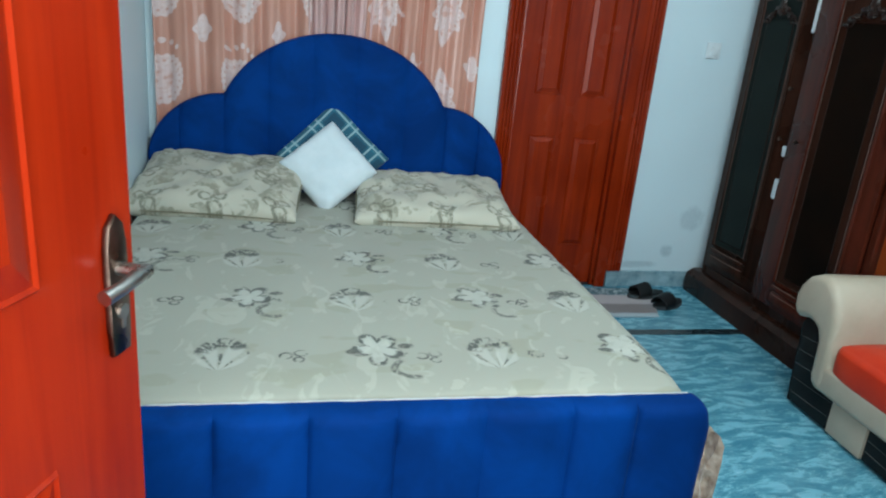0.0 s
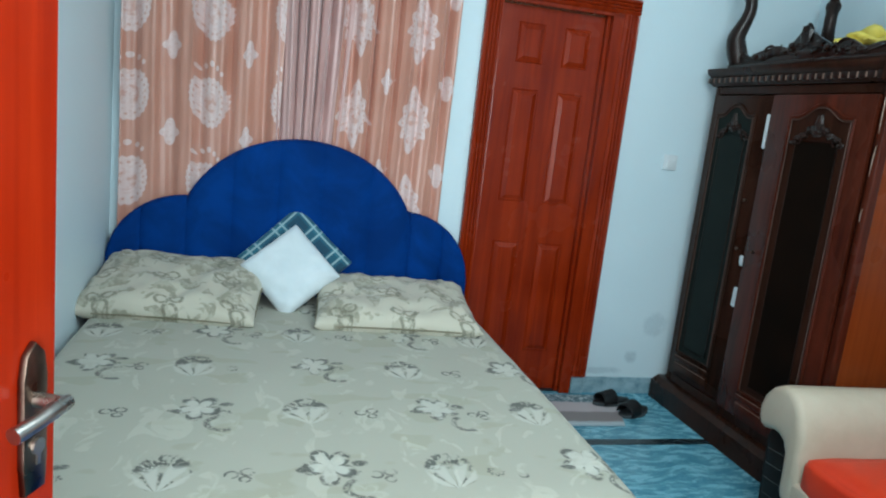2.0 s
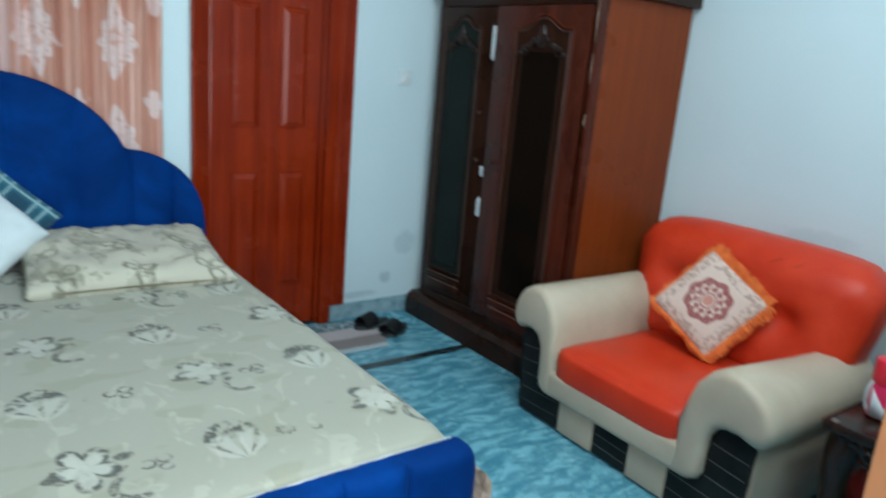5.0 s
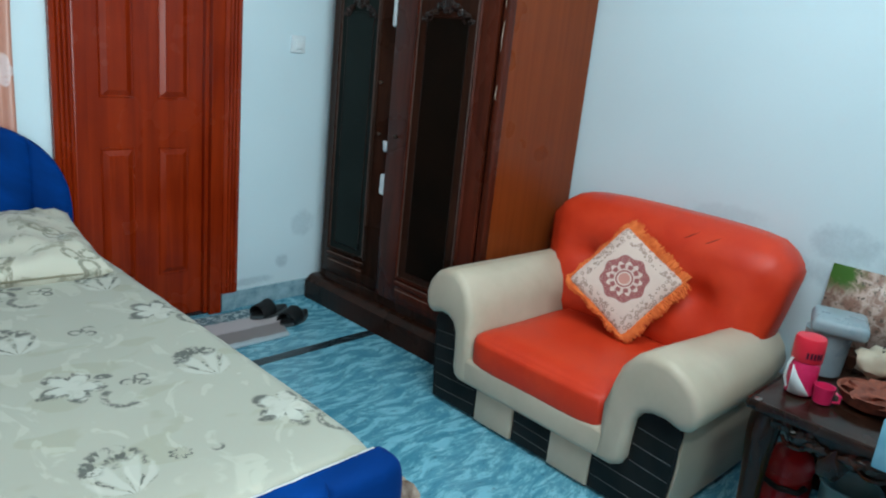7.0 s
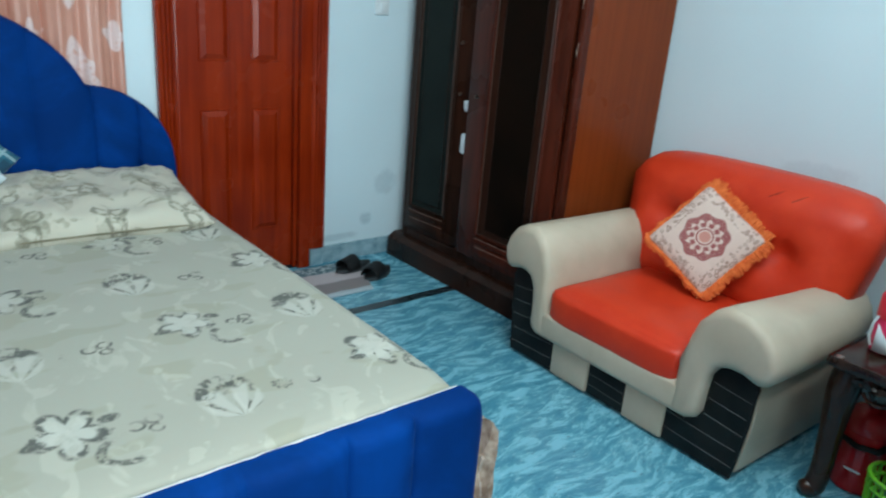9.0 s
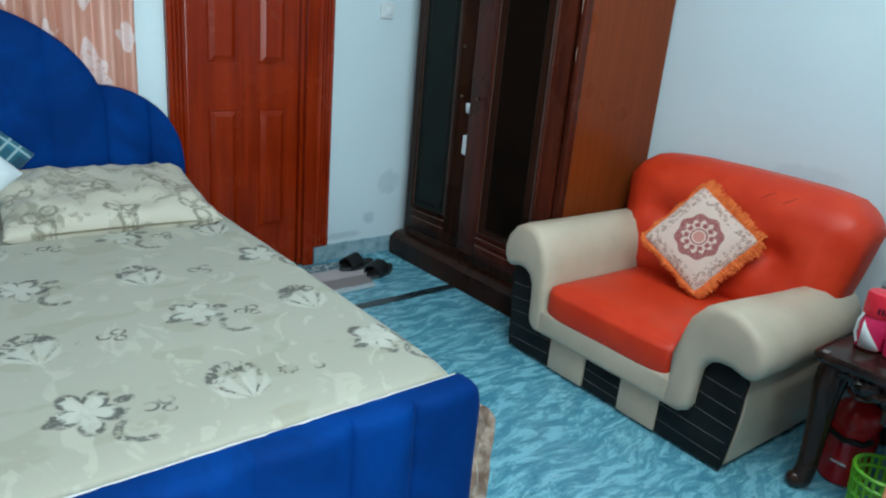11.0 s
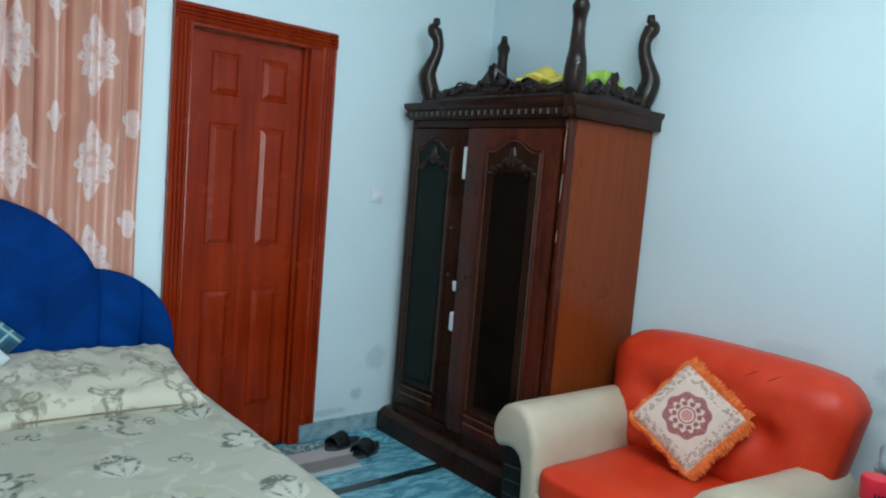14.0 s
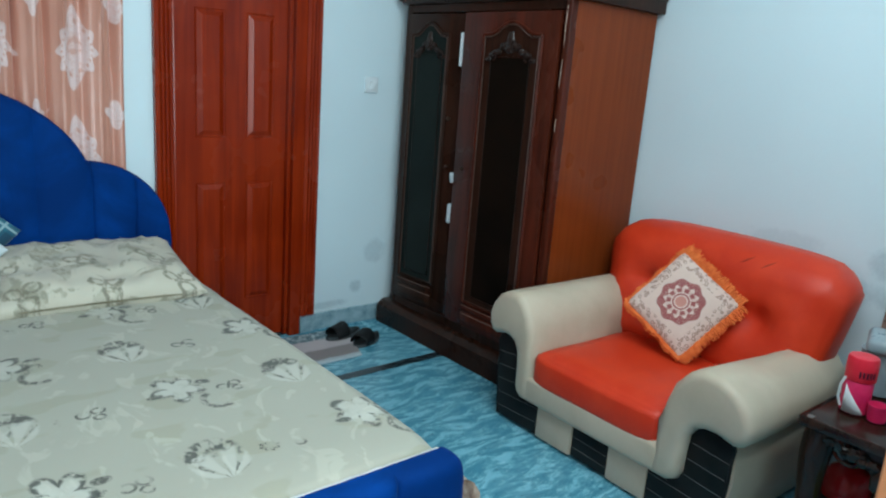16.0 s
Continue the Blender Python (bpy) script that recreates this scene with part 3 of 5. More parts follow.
def pillow_mesh(w, d, h, seed, n=22, power=4.0, pinch=0.05, wrinkle=0.012, uv=(1.0, 1.0), edge=0.004):
    """A stuffed cushion lying flat, with its seam round it, pointed corners and creases."""
    bm = bmesh.new()
    lay = bm.loops.layers.uv.new("uv")
    grids, place = [], {}
    for side in (1, -1):
        g = []
        for i in range(n + 1):
            row = []
            for j in range(n + 1):
                u, v = 2 * i / n - 1, 2 * j / n - 1
                rim = i in (0, n) or j in (0, n)
                if rim and side < 0:
                    row.append(grids[0][i][j])
                    continue
                su, sv = math.sin(u * math.pi / 2), math.sin(v * math.pi / 2)
                x = 0.5 * w * su * (1 - pinch * (1 - sv * sv))
                y = 0.5 * d * sv * (1 - pinch * (1 - su * su))
                t = (max(0, 1 - abs(su) ** power) * max(0, 1 - abs(sv) ** power)) ** 0.55
                z = side * (edge + 0.5 * h * t)
                z += wrinkle * t ** 0.5 * (noise.noise(Vector((x * 9, y * 9, seed + side))) + 0.6 * noise.noise(Vector((x * 23, y * 15, seed))))
                vert = bm.verts.new((x, y, z if not rim else 0.0))
                place[vert] = ((su + 1) / 2 * uv[0], (sv + 1) / 2 * uv[1])
                row.append(vert)
            g.append(row)
        grids.append(g)
        for i in range(n):
            for j in range(n):
                quad = (g[i][j], g[i + 1][j], g[i + 1][j + 1], g[i][j + 1])
                f = bm.faces.new(quad if side > 0 else quad[::-1])
                for loop in f.loops:
                    loop[lay].uv = place[loop.vert]
    return bm


def facing(place, normal, up, spin=0.0):
    """A pose whose z is the normal and whose y leans to up, spun round the normal."""
    z = Vector(normal).normalized()
    x = Vector(up).cross(z).normalized()
    y = z.cross(x)
    m = Matrix((x, y, z)).transposed().to_4x4()
    return Matrix.Translation(place) @ m @ Matrix.Rotation(radians(spin), 4, "Z")


# ---- the room ----
XL, XR, YN, YS, TOP = 0.0, 3.66, 4.0, 0.45, 3.0
whole("floor", box((-0.2, -1.6, -0.1), (3.9, 4.3, 0.0)), FLOOR, (0, 0, 0), "blue-green streaked polished marble floor", "floor", kind="structure")
whole("floor_border", box((1.85, 3.334, -0.01), (3.02, 3.392, 0.002)), INLAY, (1.85, 3.334, 0), "dark marble strip let into the floor", "floor border", kind="structure")
whole("ceiling", box((-0.2, -1.6, TOP), (3.9, 4.3, TOP + 0.1)), CEIL, (0, 0, TOP), "plain white painted ceiling", "ceiling", kind="structure")
DX0, DX1, DZ = 1.80, 2.47, 2.10
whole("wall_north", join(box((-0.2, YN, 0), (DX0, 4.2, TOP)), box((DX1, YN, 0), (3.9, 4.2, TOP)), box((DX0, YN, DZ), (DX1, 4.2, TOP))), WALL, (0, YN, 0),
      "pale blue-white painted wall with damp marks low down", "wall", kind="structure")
whole("wall_west", box((-0.2, 0.30, 0), (XL, YN, TOP)), WALL, (XL, 0, 0), "pale blue-white painted wall beside the bed", "wall", kind="structure")
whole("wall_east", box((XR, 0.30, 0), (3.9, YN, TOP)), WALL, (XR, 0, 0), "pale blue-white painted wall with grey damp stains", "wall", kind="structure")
EX0, EX1 = 0.19, 1.08
whole("wall_south", join(box((XL, 0.30, 0), (EX0, YS, TOP)), box((EX1, 0.30, 0), (XR, YS, TOP)), box((EX0, 0.30, 2.12), (EX1, YS, TOP))), WALL, (0, 0.3, 0),
      "pale painted wall with the entrance doorway", "wall", kind="structure")
whole("wall_hall", join(box((-0.2, -1.6, 0), (3.9, -1.5, TOP)), box((-0.3, -1.6, 0), (-0.2, 0.3, TOP)), box((3.9, -1.6, 0), (4.0, 0.3, TOP))), WALL, (0, -1.6, 0),
      "plain pale walls of the hall outside", "wall", kind="structure")
for lo, hi in (((2.555, 3.988, 0), (XR, YN, 0.098)), ((2.475, 3.975, 0), (2.553, YN, 0.105)), ((0, 3.988, 0), (1.715, YN, 0.098))):
    whole("baseboard", box(lo, hi, 0.003, 1), SKIRT, lo, "grey-blue marble skirting along the wall", "baseboard", kind="structure")
whole("baseboard", box((3.648, 0.92, 0), (XR, 3.988, 0.098), 0.003, 1), SKIRT, (3.648, 0.92, 0), "blue-green marble skirting along the wall", "baseboard", kind="structure")


def raised_panel(w, h, bevel=0.024, depth=0.013):
    """A bevelled field in the x, z plane, centred, standing out towards -y from a sunk edge."""
    bm = bmesh.new()
    rings = []
    for k, y in ((0.0, 0.0), (0.004, -0.005), (0.009, -0.0015), (0.009 + bevel, -depth)):
        rings.append([bm.verts.new((sx * (w / 2 - k), y, sz * (h / 2 - k))) for sx, sz in ((-1, -1), (1, -1), (1, 1), (-1, 1))])
    for a, b in zip(rings, rings[1:]):
        for k in range(4):
            bm.faces.new((a[k], a[(k + 1) % 4], b[(k + 1) % 4], b[k]))
    bm.faces.new(rings[-1])
    return bm


def six_panel_door(name, label, m, width, height, panels, place, bevel=0.024):
    """A leaf in the x, z plane from its hinge edge, facing -y; place is the pose of its lower left corner."""
    root = thing(name, (0, 0, 0), label, "door", kind="structure")
    part("leaf", box((0, 0, 0.006), (width, 0.04, height), 0.003, 1), m, root)
    for x0, x1, z0, z1 in panels:
        bm = moved(raised_panel(x1 - x0, z1 - z0, bevel), Matrix.Translation(((x0 + x1) / 2, 0.0, (z0 + z1) / 2)))
        part("panel", bm, m, root, sharp=15)
    root.matrix_world = place
    return root


PA = [(a, a + 0.147, lo, hi) for lo, hi in ((1.80, 2.002), (1.075, 1.668), (0.235, 0.855)) for a in (0.114, 0.368)]
six_panel_door("door_1", "closed glossy red-brown six-panel wooden door", DOORWOOD, DX1 - DX0 - 0.066, 2.085, PA, pose(DX0 + 0.003, 4.03, 0))
frame_1 = thing("door_frame", (1.72, YN, 0), "glossy red-brown fluted wooden door frame", "door frame", kind="structure")


def fluted(x0, x1):
    """Outline of a fluted casing, across x and y."""
    pts, n = [(x0, YN), (x0, 3.968)], 4
    w = (x1 - x0 - 0.012) / n
    for k in range(n):
        a = x0 + 0.006 + k * w
        pts += [(a + w * 0.12, 3.962), (a + w * 0.5, 3.957), (a + w * 0.88, 3.962), (a + w, 3.970)]
    return pts + [(x1, 3.968), (x1, YN)]


part("jamb", prism(fluted(1.716, 1.802), "z", 0.0, 2.106), DOORWOOD, frame_1, sharp=20)
part("jamb", prism(fluted(2.468, 2.553), "z", 0.105, 2.106), DOORWOOD, frame_1, sharp=20)
part("head", prism([(y, z - 1.722 + 2.106) for z, y in fluted(1.722, 1.802)], "x", 1.716, 2.553), DOORWOOD, frame_1, sharp=20)
part("lining", box((2.405, 3.972, 0), (2.468, 4.07, 2.098), 0.002, 1), DOORWOOD, frame_1)
part("lining", box((2.385, 4.0, 0), (2.405, 4.029, 2.098), 0.002, 1), DOORWOOD, frame_1)
part("lining", box((1.803, 3.972, 2.088), (2.467, 4.07, 2.106), 0.002, 1), DOORWOOD, frame_1)
part("threshold", box((1.80, 4.0, 0.0), (2.468, 4.06, 0.006)), INLAY, frame_1, "dark stone threshold")

# entrance door, standing open
TH = 20.0
hinge = Vector((0.484 - 0.82 * math.sin(radians(TH)), 1.300 - 0.82 * math.cos(radians(TH)), 0))
PB = [(a, b, lo, hi) for lo, hi in ((1.125, 1.98), (0.20, 0.905)) for a, b in ((0.10, 0.33), (0.42, 0.647))]
door_2 = six_panel_door("door_2", "open glossy orange-red wooden entrance door", DOORNEAR, 0.82, 2.09, PB, Matrix.Translation(hinge) @ pose(0, 0, 0, 0, 0, 90 - TH), 0.04)
ORIGIN[door_2] = Vector((0, 0, 0))
HU = 0.82 - 0.047
plate = part("handle_plate", moved(prism([(HU - 0.017, 0.995), (HU + 0.017, 0.995), (HU + 0.020, 1.03), (HU + 0.020, 1.135), (HU + 0.015, 1.162), (HU, 1.176), (HU - 0.015, 1.162), (HU - 0.020, 1.135), (HU - 0.020, 1.03)],
             "y", -0.010, 0.0, 0.003), Matrix()), BRASS, door_2, "bronze handle plate")
part("lever", join(tube([(HU, 0.0, 1.108), (HU, -0.040, 1.108)], 0.009, 12),
                   tube([(HU + 0.007, -0.042, 1.108), (HU - 0.02, -0.044, 1.108), (HU - 0.05, -0.045, 1.106), (HU - 0.078, -0.041, 1.103)], [0.009, 0.0095, 0.0085, 0.0095], 12)), STEEL, door_2, "brushed metal lever handle")
part("keyhole", join(tube([(HU, -0.009, 1.052), (HU, -0.014, 1.052)], 0.010, 12), box((HU - 0.003, -0.0135, 1.03), (HU + 0.003, -0.011, 1.05))), STEEL, door_2, "metal key cylinder")
frame_2 = thing("door_frame", (EX0, 0.3, 0), "red-brown wooden frame of the entrance", "door frame", kind="structure")
for lo, hi in (((EX0 + 0.002, 0.29, 0), (EX0 + 0.022, 0.46, 2.1)), ((EX1 - 0.022, 0.29, 0), (EX1 - 0.002, 0.46, 2.1)), ((EX0 + 0.022, 0.29, 2.08), (EX1 - 0.022, 0.46, 2.1))):
    part("jamb", box(lo, hi, 0.003, 1), DOORWOOD, frame_2)

switch = thing("light_switch", (2.88, YN, 1.366), "white plastic light switch plate on the wall", "light switch")
part("plate", box((2.838, 3.988, 1.326), (2.922, YN - 0.0005, 1.410), 0.004), WHITE, switch)
part("rocker", moved(box((-0.022, -0.006, -0.02), (0.022, 0.006, 0.02), 0.002), pose(2.885, 3.986, 1.366, 5)), WHITE, switch)


# ---- bed ----
bed = thing("bed", (0.9, 2.9, 0), "royal blue velvet bed with a cloud-shaped channelled headboard", "bed")


def cloud(x):
    """The headboard's outline: three lobes."""
    c, mid = 0.8835, -1.0
    w = 0.885 if x < c else 0.870
    d = abs(x - c)
    if d < 0.57:
        mid = 0.80 + 0.495 * math.sqrt(1 - (d / 0.57) ** 2)
    t = min(1.0, max(0.0, (d - 0.50) / (w - 0.50)))
    side = 0.63 + 0.355 * math.sqrt(max(0.0, 1 - t ** 2.2))
    return max(mid, side)


def channel(x0, x1, z0, top, front, back, puff, r, nu=14, nz=16):
    """One stuffed upholstery channel between two seams, its head following the outline."""
    bm = bmesh.new()
    g = []
    for i in range(nu + 1):
        u = 2 * i / nu - 1
        x = x0 + (x1 - x0) * i / nu
        h = top(x)
        row = []
        for j in range(nz + 1):
            q = j / nz
            z = z0 + (h - z0) * (1 - (1 - q) ** 1.5)
            y = front - puff * (1 - abs(u) ** 2.6) ** 0.8 + 0.003 * noise.noise(Vector((x * 7, z * 5, 2)))
            d = h - z
            if d < r:
                y += r * (1 - math.sqrt(max(0, 1 - ((r - d) / r) ** 2)))
            row.append(bm.verts.new((x, min(y, back - 0.004), z)))
        row.append(bm.verts.new((x, back, h)))
        row.append(bm.verts.new((x, back, z0)))
        g.append(row)
    n = len(g[0])
    for i in range(nu):
        for j in range(n):
            k = (j + 1) % n
            bm.faces.new((g[i][j], g[i + 1][j], g[i + 1][k], g[i][k]))
    bm.faces.new(g[0]), bm.faces.new(g[-1][::-1])
    return bm


SEAMS = [0.006, 0.155, 0.352, 0.557, 0.767, 0.977, 1.215, 1.425, 1.60, 1.752]
for a, b in zip(SEAMS, SEAMS[1:]):
    part("headboard_channel", channel(a, b, 0.10, cloud, 3.895, 3.94, 0.018, 0.028), VELVET, bed, sharp=60)
def foot_top(x):
    d = max(0.0, x - 1.739)
    return 0.518 - (0.05 - math.sqrt(max(0.0, 0.0025 - d * d)))
FSEAMS = [0.03, 0.30, 0.511, 0.729, 0.941, 1.166, 1.398, 1.575, 1.789]
for a, b in zip(FSEAMS, FSEAMS[1:]):
    part("footboard_channel", channel(a, b, 0.05, foot_top, 1.858, 1.916, 0.022, 0.03), VELVET, bed, sharp=60)
for x0, x1 in ((0.012, 0.05), (1.735, 1.778)):
    part("side_rail", box((x0, 1.917, 0.10), (x1, 3.894, 0.36), 0.012), VELVET, bed)
part("slat_base", box((0.052, 1.95, 0.24), (1.733, 3.89, 0.28)), INSIDE, bed, "dark board base")
for x in (0.08, 1.70):
    for y in (1.99, 3.86):
        part("leg", box((x - 0.03, y - 0.03, 0.0), (x + 0.03, y + 0.03, 0.24), 0.004, 1), DARKWOOD, bed, "dark wooden leg")

mattress = thing("mattress", (0.9, 2.9, 0.28), "mattress under a beige sheet printed with grey flowers", "mattress")
part("core", box((0.056, 1.922, 0.281), (1.73, 3.872, 0.505), 0.03, 3), TICKING, mattress)


def sheet():
    bm = bmesh.new()
    xs = [0.02 + 1.745 * k / 60 for k in range(61)]
    ys = [1.918 + 1.955 * k / 64 for k in range(65)]
    g = []
    for x in xs:
        row = []
        for y in ys:
            e = min(x - 0.02, 1.765 - x)
            z = 0.531 - 0.05 * max(0, 1 - e / 0.05) ** 2 + 0.006 * noise.noise(Vector((x * 3.1, y * 2.7, 1))) + 0.0035 * noise.noise(Vector((x * 11, y * 6, 5)))
            z -= 0.016 * max(0, 1 - (y - 1.918) / 0.12) ** 2
            row.append(bm.verts.new((x, y, z)))
        g.append(row)
    for x, s in ((0.018, 0), (1.768, -1)):
        drop = [bm.verts.new((x + 0.004 * noise.noise(Vector((y * 9, 1, 1))), y, 0.37 + 0.02 * noise.noise(Vector((y * 4, 0, 0))))) for y in ys]
        g = [drop] + g if s == 0 else g + [drop]
    for i in range(len(g) - 1):
        for j in range(len(ys) - 1):
            bm.faces.new((g[i][j], g[i + 1][j], g[i + 1][j + 1], g[i][j + 1]))
    return bm


sh = part("bedsheet", sheet(), SHEET, mattress, "beige cotton sheet printed with grey flowers and shells", sharp=80)
sol = sh.modifiers.new("thick", "SOLIDIFY")
sol.thickness, sol.offset = 0.003, -1
hem = [(0.04 + 1.70 * k / 70, 1.915 + 0.003 * noise.noise(Vector((k * 0.7, 0, 0))), 0.5165 + 0.003 * noise.noise(Vector((k * 0.35, 4, 0)))) for k in range(71)]
part("hem", tube(hem, 0.0036, 6), PIPING, mattress, "white edging along the foot of the sheet")

for place, spin, tilt, seed in (((0.36, 3.62, 0.612), -7, 14, 3.0), ((1.325, 3.575, 0.589), -3, 8, 8.0)):
    pl = thing("pillow", place, "plump beige pillow with a faded grey floral print", "pillow", "bed pillows")
    m = Matrix.Translation(place) @ Matrix.Rotation(radians(spin), 4, "Z") @ Matrix.Rotation(radians(tilt), 4, "X")
    part("case", moved(pillow_mesh(0.74, 0.54, 0.145, seed, 34, 5.0, 0.045, 0.026, (0.74, 0.54)), m), PILLOWCASE, pl, sharp=80)
    rim = []
    for k in range(60):
        th = 2 * math.pi * k / 60
        c, s = math.cos(th), math.sin(th)
        q = (abs(c) ** 9 + abs(s) ** 9) ** (-1 / 9)
        u, v = c * q, s * q
        rim.append(m @ Vector((0.37 * u * (1 - 0.04 * (1 - v * v)), 0.268 * v * (1 - 0.04 * (1 - u * u)), 0)))
    part("seam", tube(rim, 0.0045, 6, True), SEAM, pl, "olive piping")

m = facing((0.868, 3.815, 0.728), (0.02, -0.93, 0.34), (0, 0, 1), 45)
pc = thing("plaid_cushion", (0.868, 3.78, 0.56), "teal and white plaid cushion behind the white one", "cushion")
part("cover", moved(pillow_mesh(0.385, 0.385, 0.07, 12.0, 22, 3, 0.03, 0.010), m), PLAID, pc, sharp=80)
m = facing((0.842, 3.69, 0.700), (-0.03, -0.86, 0.48), (0, 0, 1), 42)
wc = thing("white_cushion", (0.842, 3.64, 0.53), "soft white cushion propped on the bed", "cushion")
part("cover", moved(pillow_mesh(0.325, 0.325, 0.105, 21.0, 24, 5, 0.02, 0.020), m), TOWEL, wc, sharp=80)

blanket = join(blobby((1.828, 1.90, 0.22), (0.035, 0.05, 0.17), 4.0, 0.8, 3), blobby((1.822, 2.03, 0.16), (0.03, 0.10, 0.13), 9.0, 0.8, 3))
whole("blanket", blanket, BLANKET, (1.815, 1.96, 0.03), "crumpled cream and brown fleece hanging beside the bed", "blanket")


# ---- curtains ----
def drape(x0, x1, z0, z1, folds, depth, y0, seed, stretch=1.25, gather=0.0):
    bm = bmesh.new()
    lay = bm.loops.layers.uv.new("uv")
    n, nz = folds * 14, 26
    place, g = {}, []
    for j in range(nz + 1):
        q = j / nz
        z = z1 + (z0 - z1) * q
        row = []
        for i in range(n + 1):
            t = i / n
            w = t + 0.02 * math.sin(t * 9 + seed) + 0.012 * math.sin(t * 23 + seed * 2 + q)
            ph = 2 * math.pi * folds * w + 0.5 * math.sin(q * 3 + seed)
            sw = 0.75 + 0.45 * noise.noise(Vector((t * folds * 0.7, q * 1.2, seed)))
            y = y0 + depth * sw * (1.0 - 2.0 * abs(math.cos(ph / 2)) ** 1.15 + 0.25 * math.cos(3 * ph + seed))
            x = x0 + (x1 - x0) * t + 0.006 * math.sin(ph + 1)
            mid = (x0 + x1) / 2
            x = mid + (x - mid) * (1 - gather * q)
            k = 0.5 + 0.5 * min(1.0, max(0.0, (z - 1.28) / 0.3))
            v = bm.verts.new((x, 3.994 - (3.994 - max(min(y, 3.994), 3.899)) * k, z))
            place[v] = (t * (x1 - x0) * stretch + 0.026 * math.sin(ph + 0.6) * sw, z + 0.025 * math.sin(w * folds * 2.3 + seed))
            row.append(v)
        g.append(row)
    for j in range(nz):
        for i in range(n):
            f = bm.faces.new((g[j][i], g[j][i + 1], g[j + 1][i + 1], g[j + 1][i]))
            for loop in f.loops:
                loop[lay].uv = place[loop.vert]
    return bm


for name, x0, x1, folds, m, label, seed, y0, st, narrow in (
    ("curtain", 0.035, 0.745, 5, CURTAIN_A, "peach satin curtain with pale medallions", 1.0, 3.955, 1.2, 0.0),
    ("curtain", 0.68, 1.09, 6, SATIN, "plain dusty pink satin curtain in narrow folds", 2.0, 3.945, 1.3, 0.42),
    ("curtain", 1.00, 1.585, 5, CURTAIN_B, "peach satin curtain with pale diamond ornaments", 3.0, 3.957, 1.2, 0.0)):
    ob = whole(name, drape(x0, x1, 0.45, 2.75, folds, 0.046, y0, seed, st, narrow), m, (x0, 3.97, 0.45), label, "curtain", "curtains behind the bed", sharp=80)
    sol = ob.modifiers.new("thick", "SOLIDIFY")
    sol.thickness, sol.offset = 0.002, 0
rod = thing("curtain_rod", (0.05, 3.97, 2.77), "thin metal curtain rod above the bed", "curtain rod")
part("rod", tube([(0.03, 3.972, 2.765), (1.66, 3.972, 2.765)], 0.011, 10), STEEL, rod)
for x in (0.06, 1.63):
    part("bracket", box((x - 0.01, 3.972, 2.745), (x + 0.01, 3.9995, 2.785), 0.002, 1), STEEL, rod)


# ---- wardrobe ----
wardrobe = thing("wardrobe", (3.33, 3.30, 0), "old dark carved wooden wardrobe with one door ajar", "wardrobe")
FX, WY0, WY1 = 3.035, 2.752, 3.90
part("plinth", prism([(2.975, 0.0), (2.975, 0.105), (3.005, 0.125), (3.02, 0.135), (3.64, 0.135), (3.64, 0.0)], "y", 2.715, 3.965, 0.004), DARKWOOD, wardrobe)
part("side_panel", box((FX, WY0, 0.136), (3.64, WY0 + 0.022, 1.80), 0.002, 1), VENEER, wardrobe, "orange-brown veneered side panel")
part("side_panel", box((FX, WY1 - 0.022, 0.136), (3.64, WY1, 1.80), 0.002, 1), VENEER, wardrobe)
part("back_panel", box((3.62, WY0 + 0.023, 0.136), (3.638, WY1 - 0.023, 1.80)), INSIDE, wardrobe)
part("shelf", box((3.09, WY0 + 0.023, 0.62), (3.615, WY1 - 0.023, 0.64)), INSIDE, wardrobe)
part("shelf", box((3.09, WY0 + 0.023, 1.18), (3.615, WY1 - 0.023, 1.20)), INSIDE, wardrobe)
part("corner_post", box((FX - 0.008, WY0 - 0.002, 0.137), (FX + 0.035, WY0 + 0.036, 1.798), 0.008, 3), REDWOOD, wardrobe, "rounded reddish corner post")
part("corner_post", box((FX - 0.008, WY1 - 0.036, 0.137), (FX + 0.035, WY1 + 0.002, 1.798), 0.008, 3), DARKWOOD, wardrobe)
for z0, z1, dy in ((1.60, 1.775, 0.0), (1.43, 1.55, 0.002), (1.24, 1.30, 0.0)):
    part("worn_edge", tube([(FX - 0.0085, WY0 + 0.020 + dy, z0), (FX - 0.009, WY0 + 0.022, (z0 + z1) / 2), (FX - 0.0085, WY0 + 0.019, z1)], [0.0006, 0.0020, 0.0008], 6), PALEWOOD, wardrobe, "pale chipped edge")
part("rail", box((FX - 0.004, WY0 + 0.037, 1.757), (FX + 0.03, WY1 - 0.037, 1.798), 0.003, 1), DARKWOOD, wardrobe)
part("rail", box((FX - 0.004, WY0 + 0.037, 0.137), (FX + 0.03, WY1 - 0.037, 0.185), 0.003, 1), DARKWOOD, wardrobe)
cornice = part("cornice", prism([(3.02, 1.80), (3.005, 1.815), (3.005, 1.842), (2.985, 1.855), (2.975, 1.872), (2.975, 1.885), (3.648, 1.885), (3.648, 1.80)], "y", 2.715, 3.93, 0.003), DARKWOOD, wardrobe)
part("cornice_side", prism([(2.7455, 1.80), (2.730, 1.815), (2.730, 1.842), (2.712, 1.855), (2.702, 1.872), (2.702, 1.888), (2.76, 1.888), (2.76, 1.80)], "x", 2.972, 3.648, 0.003), DARKWOOD, wardrobe)
bead = None
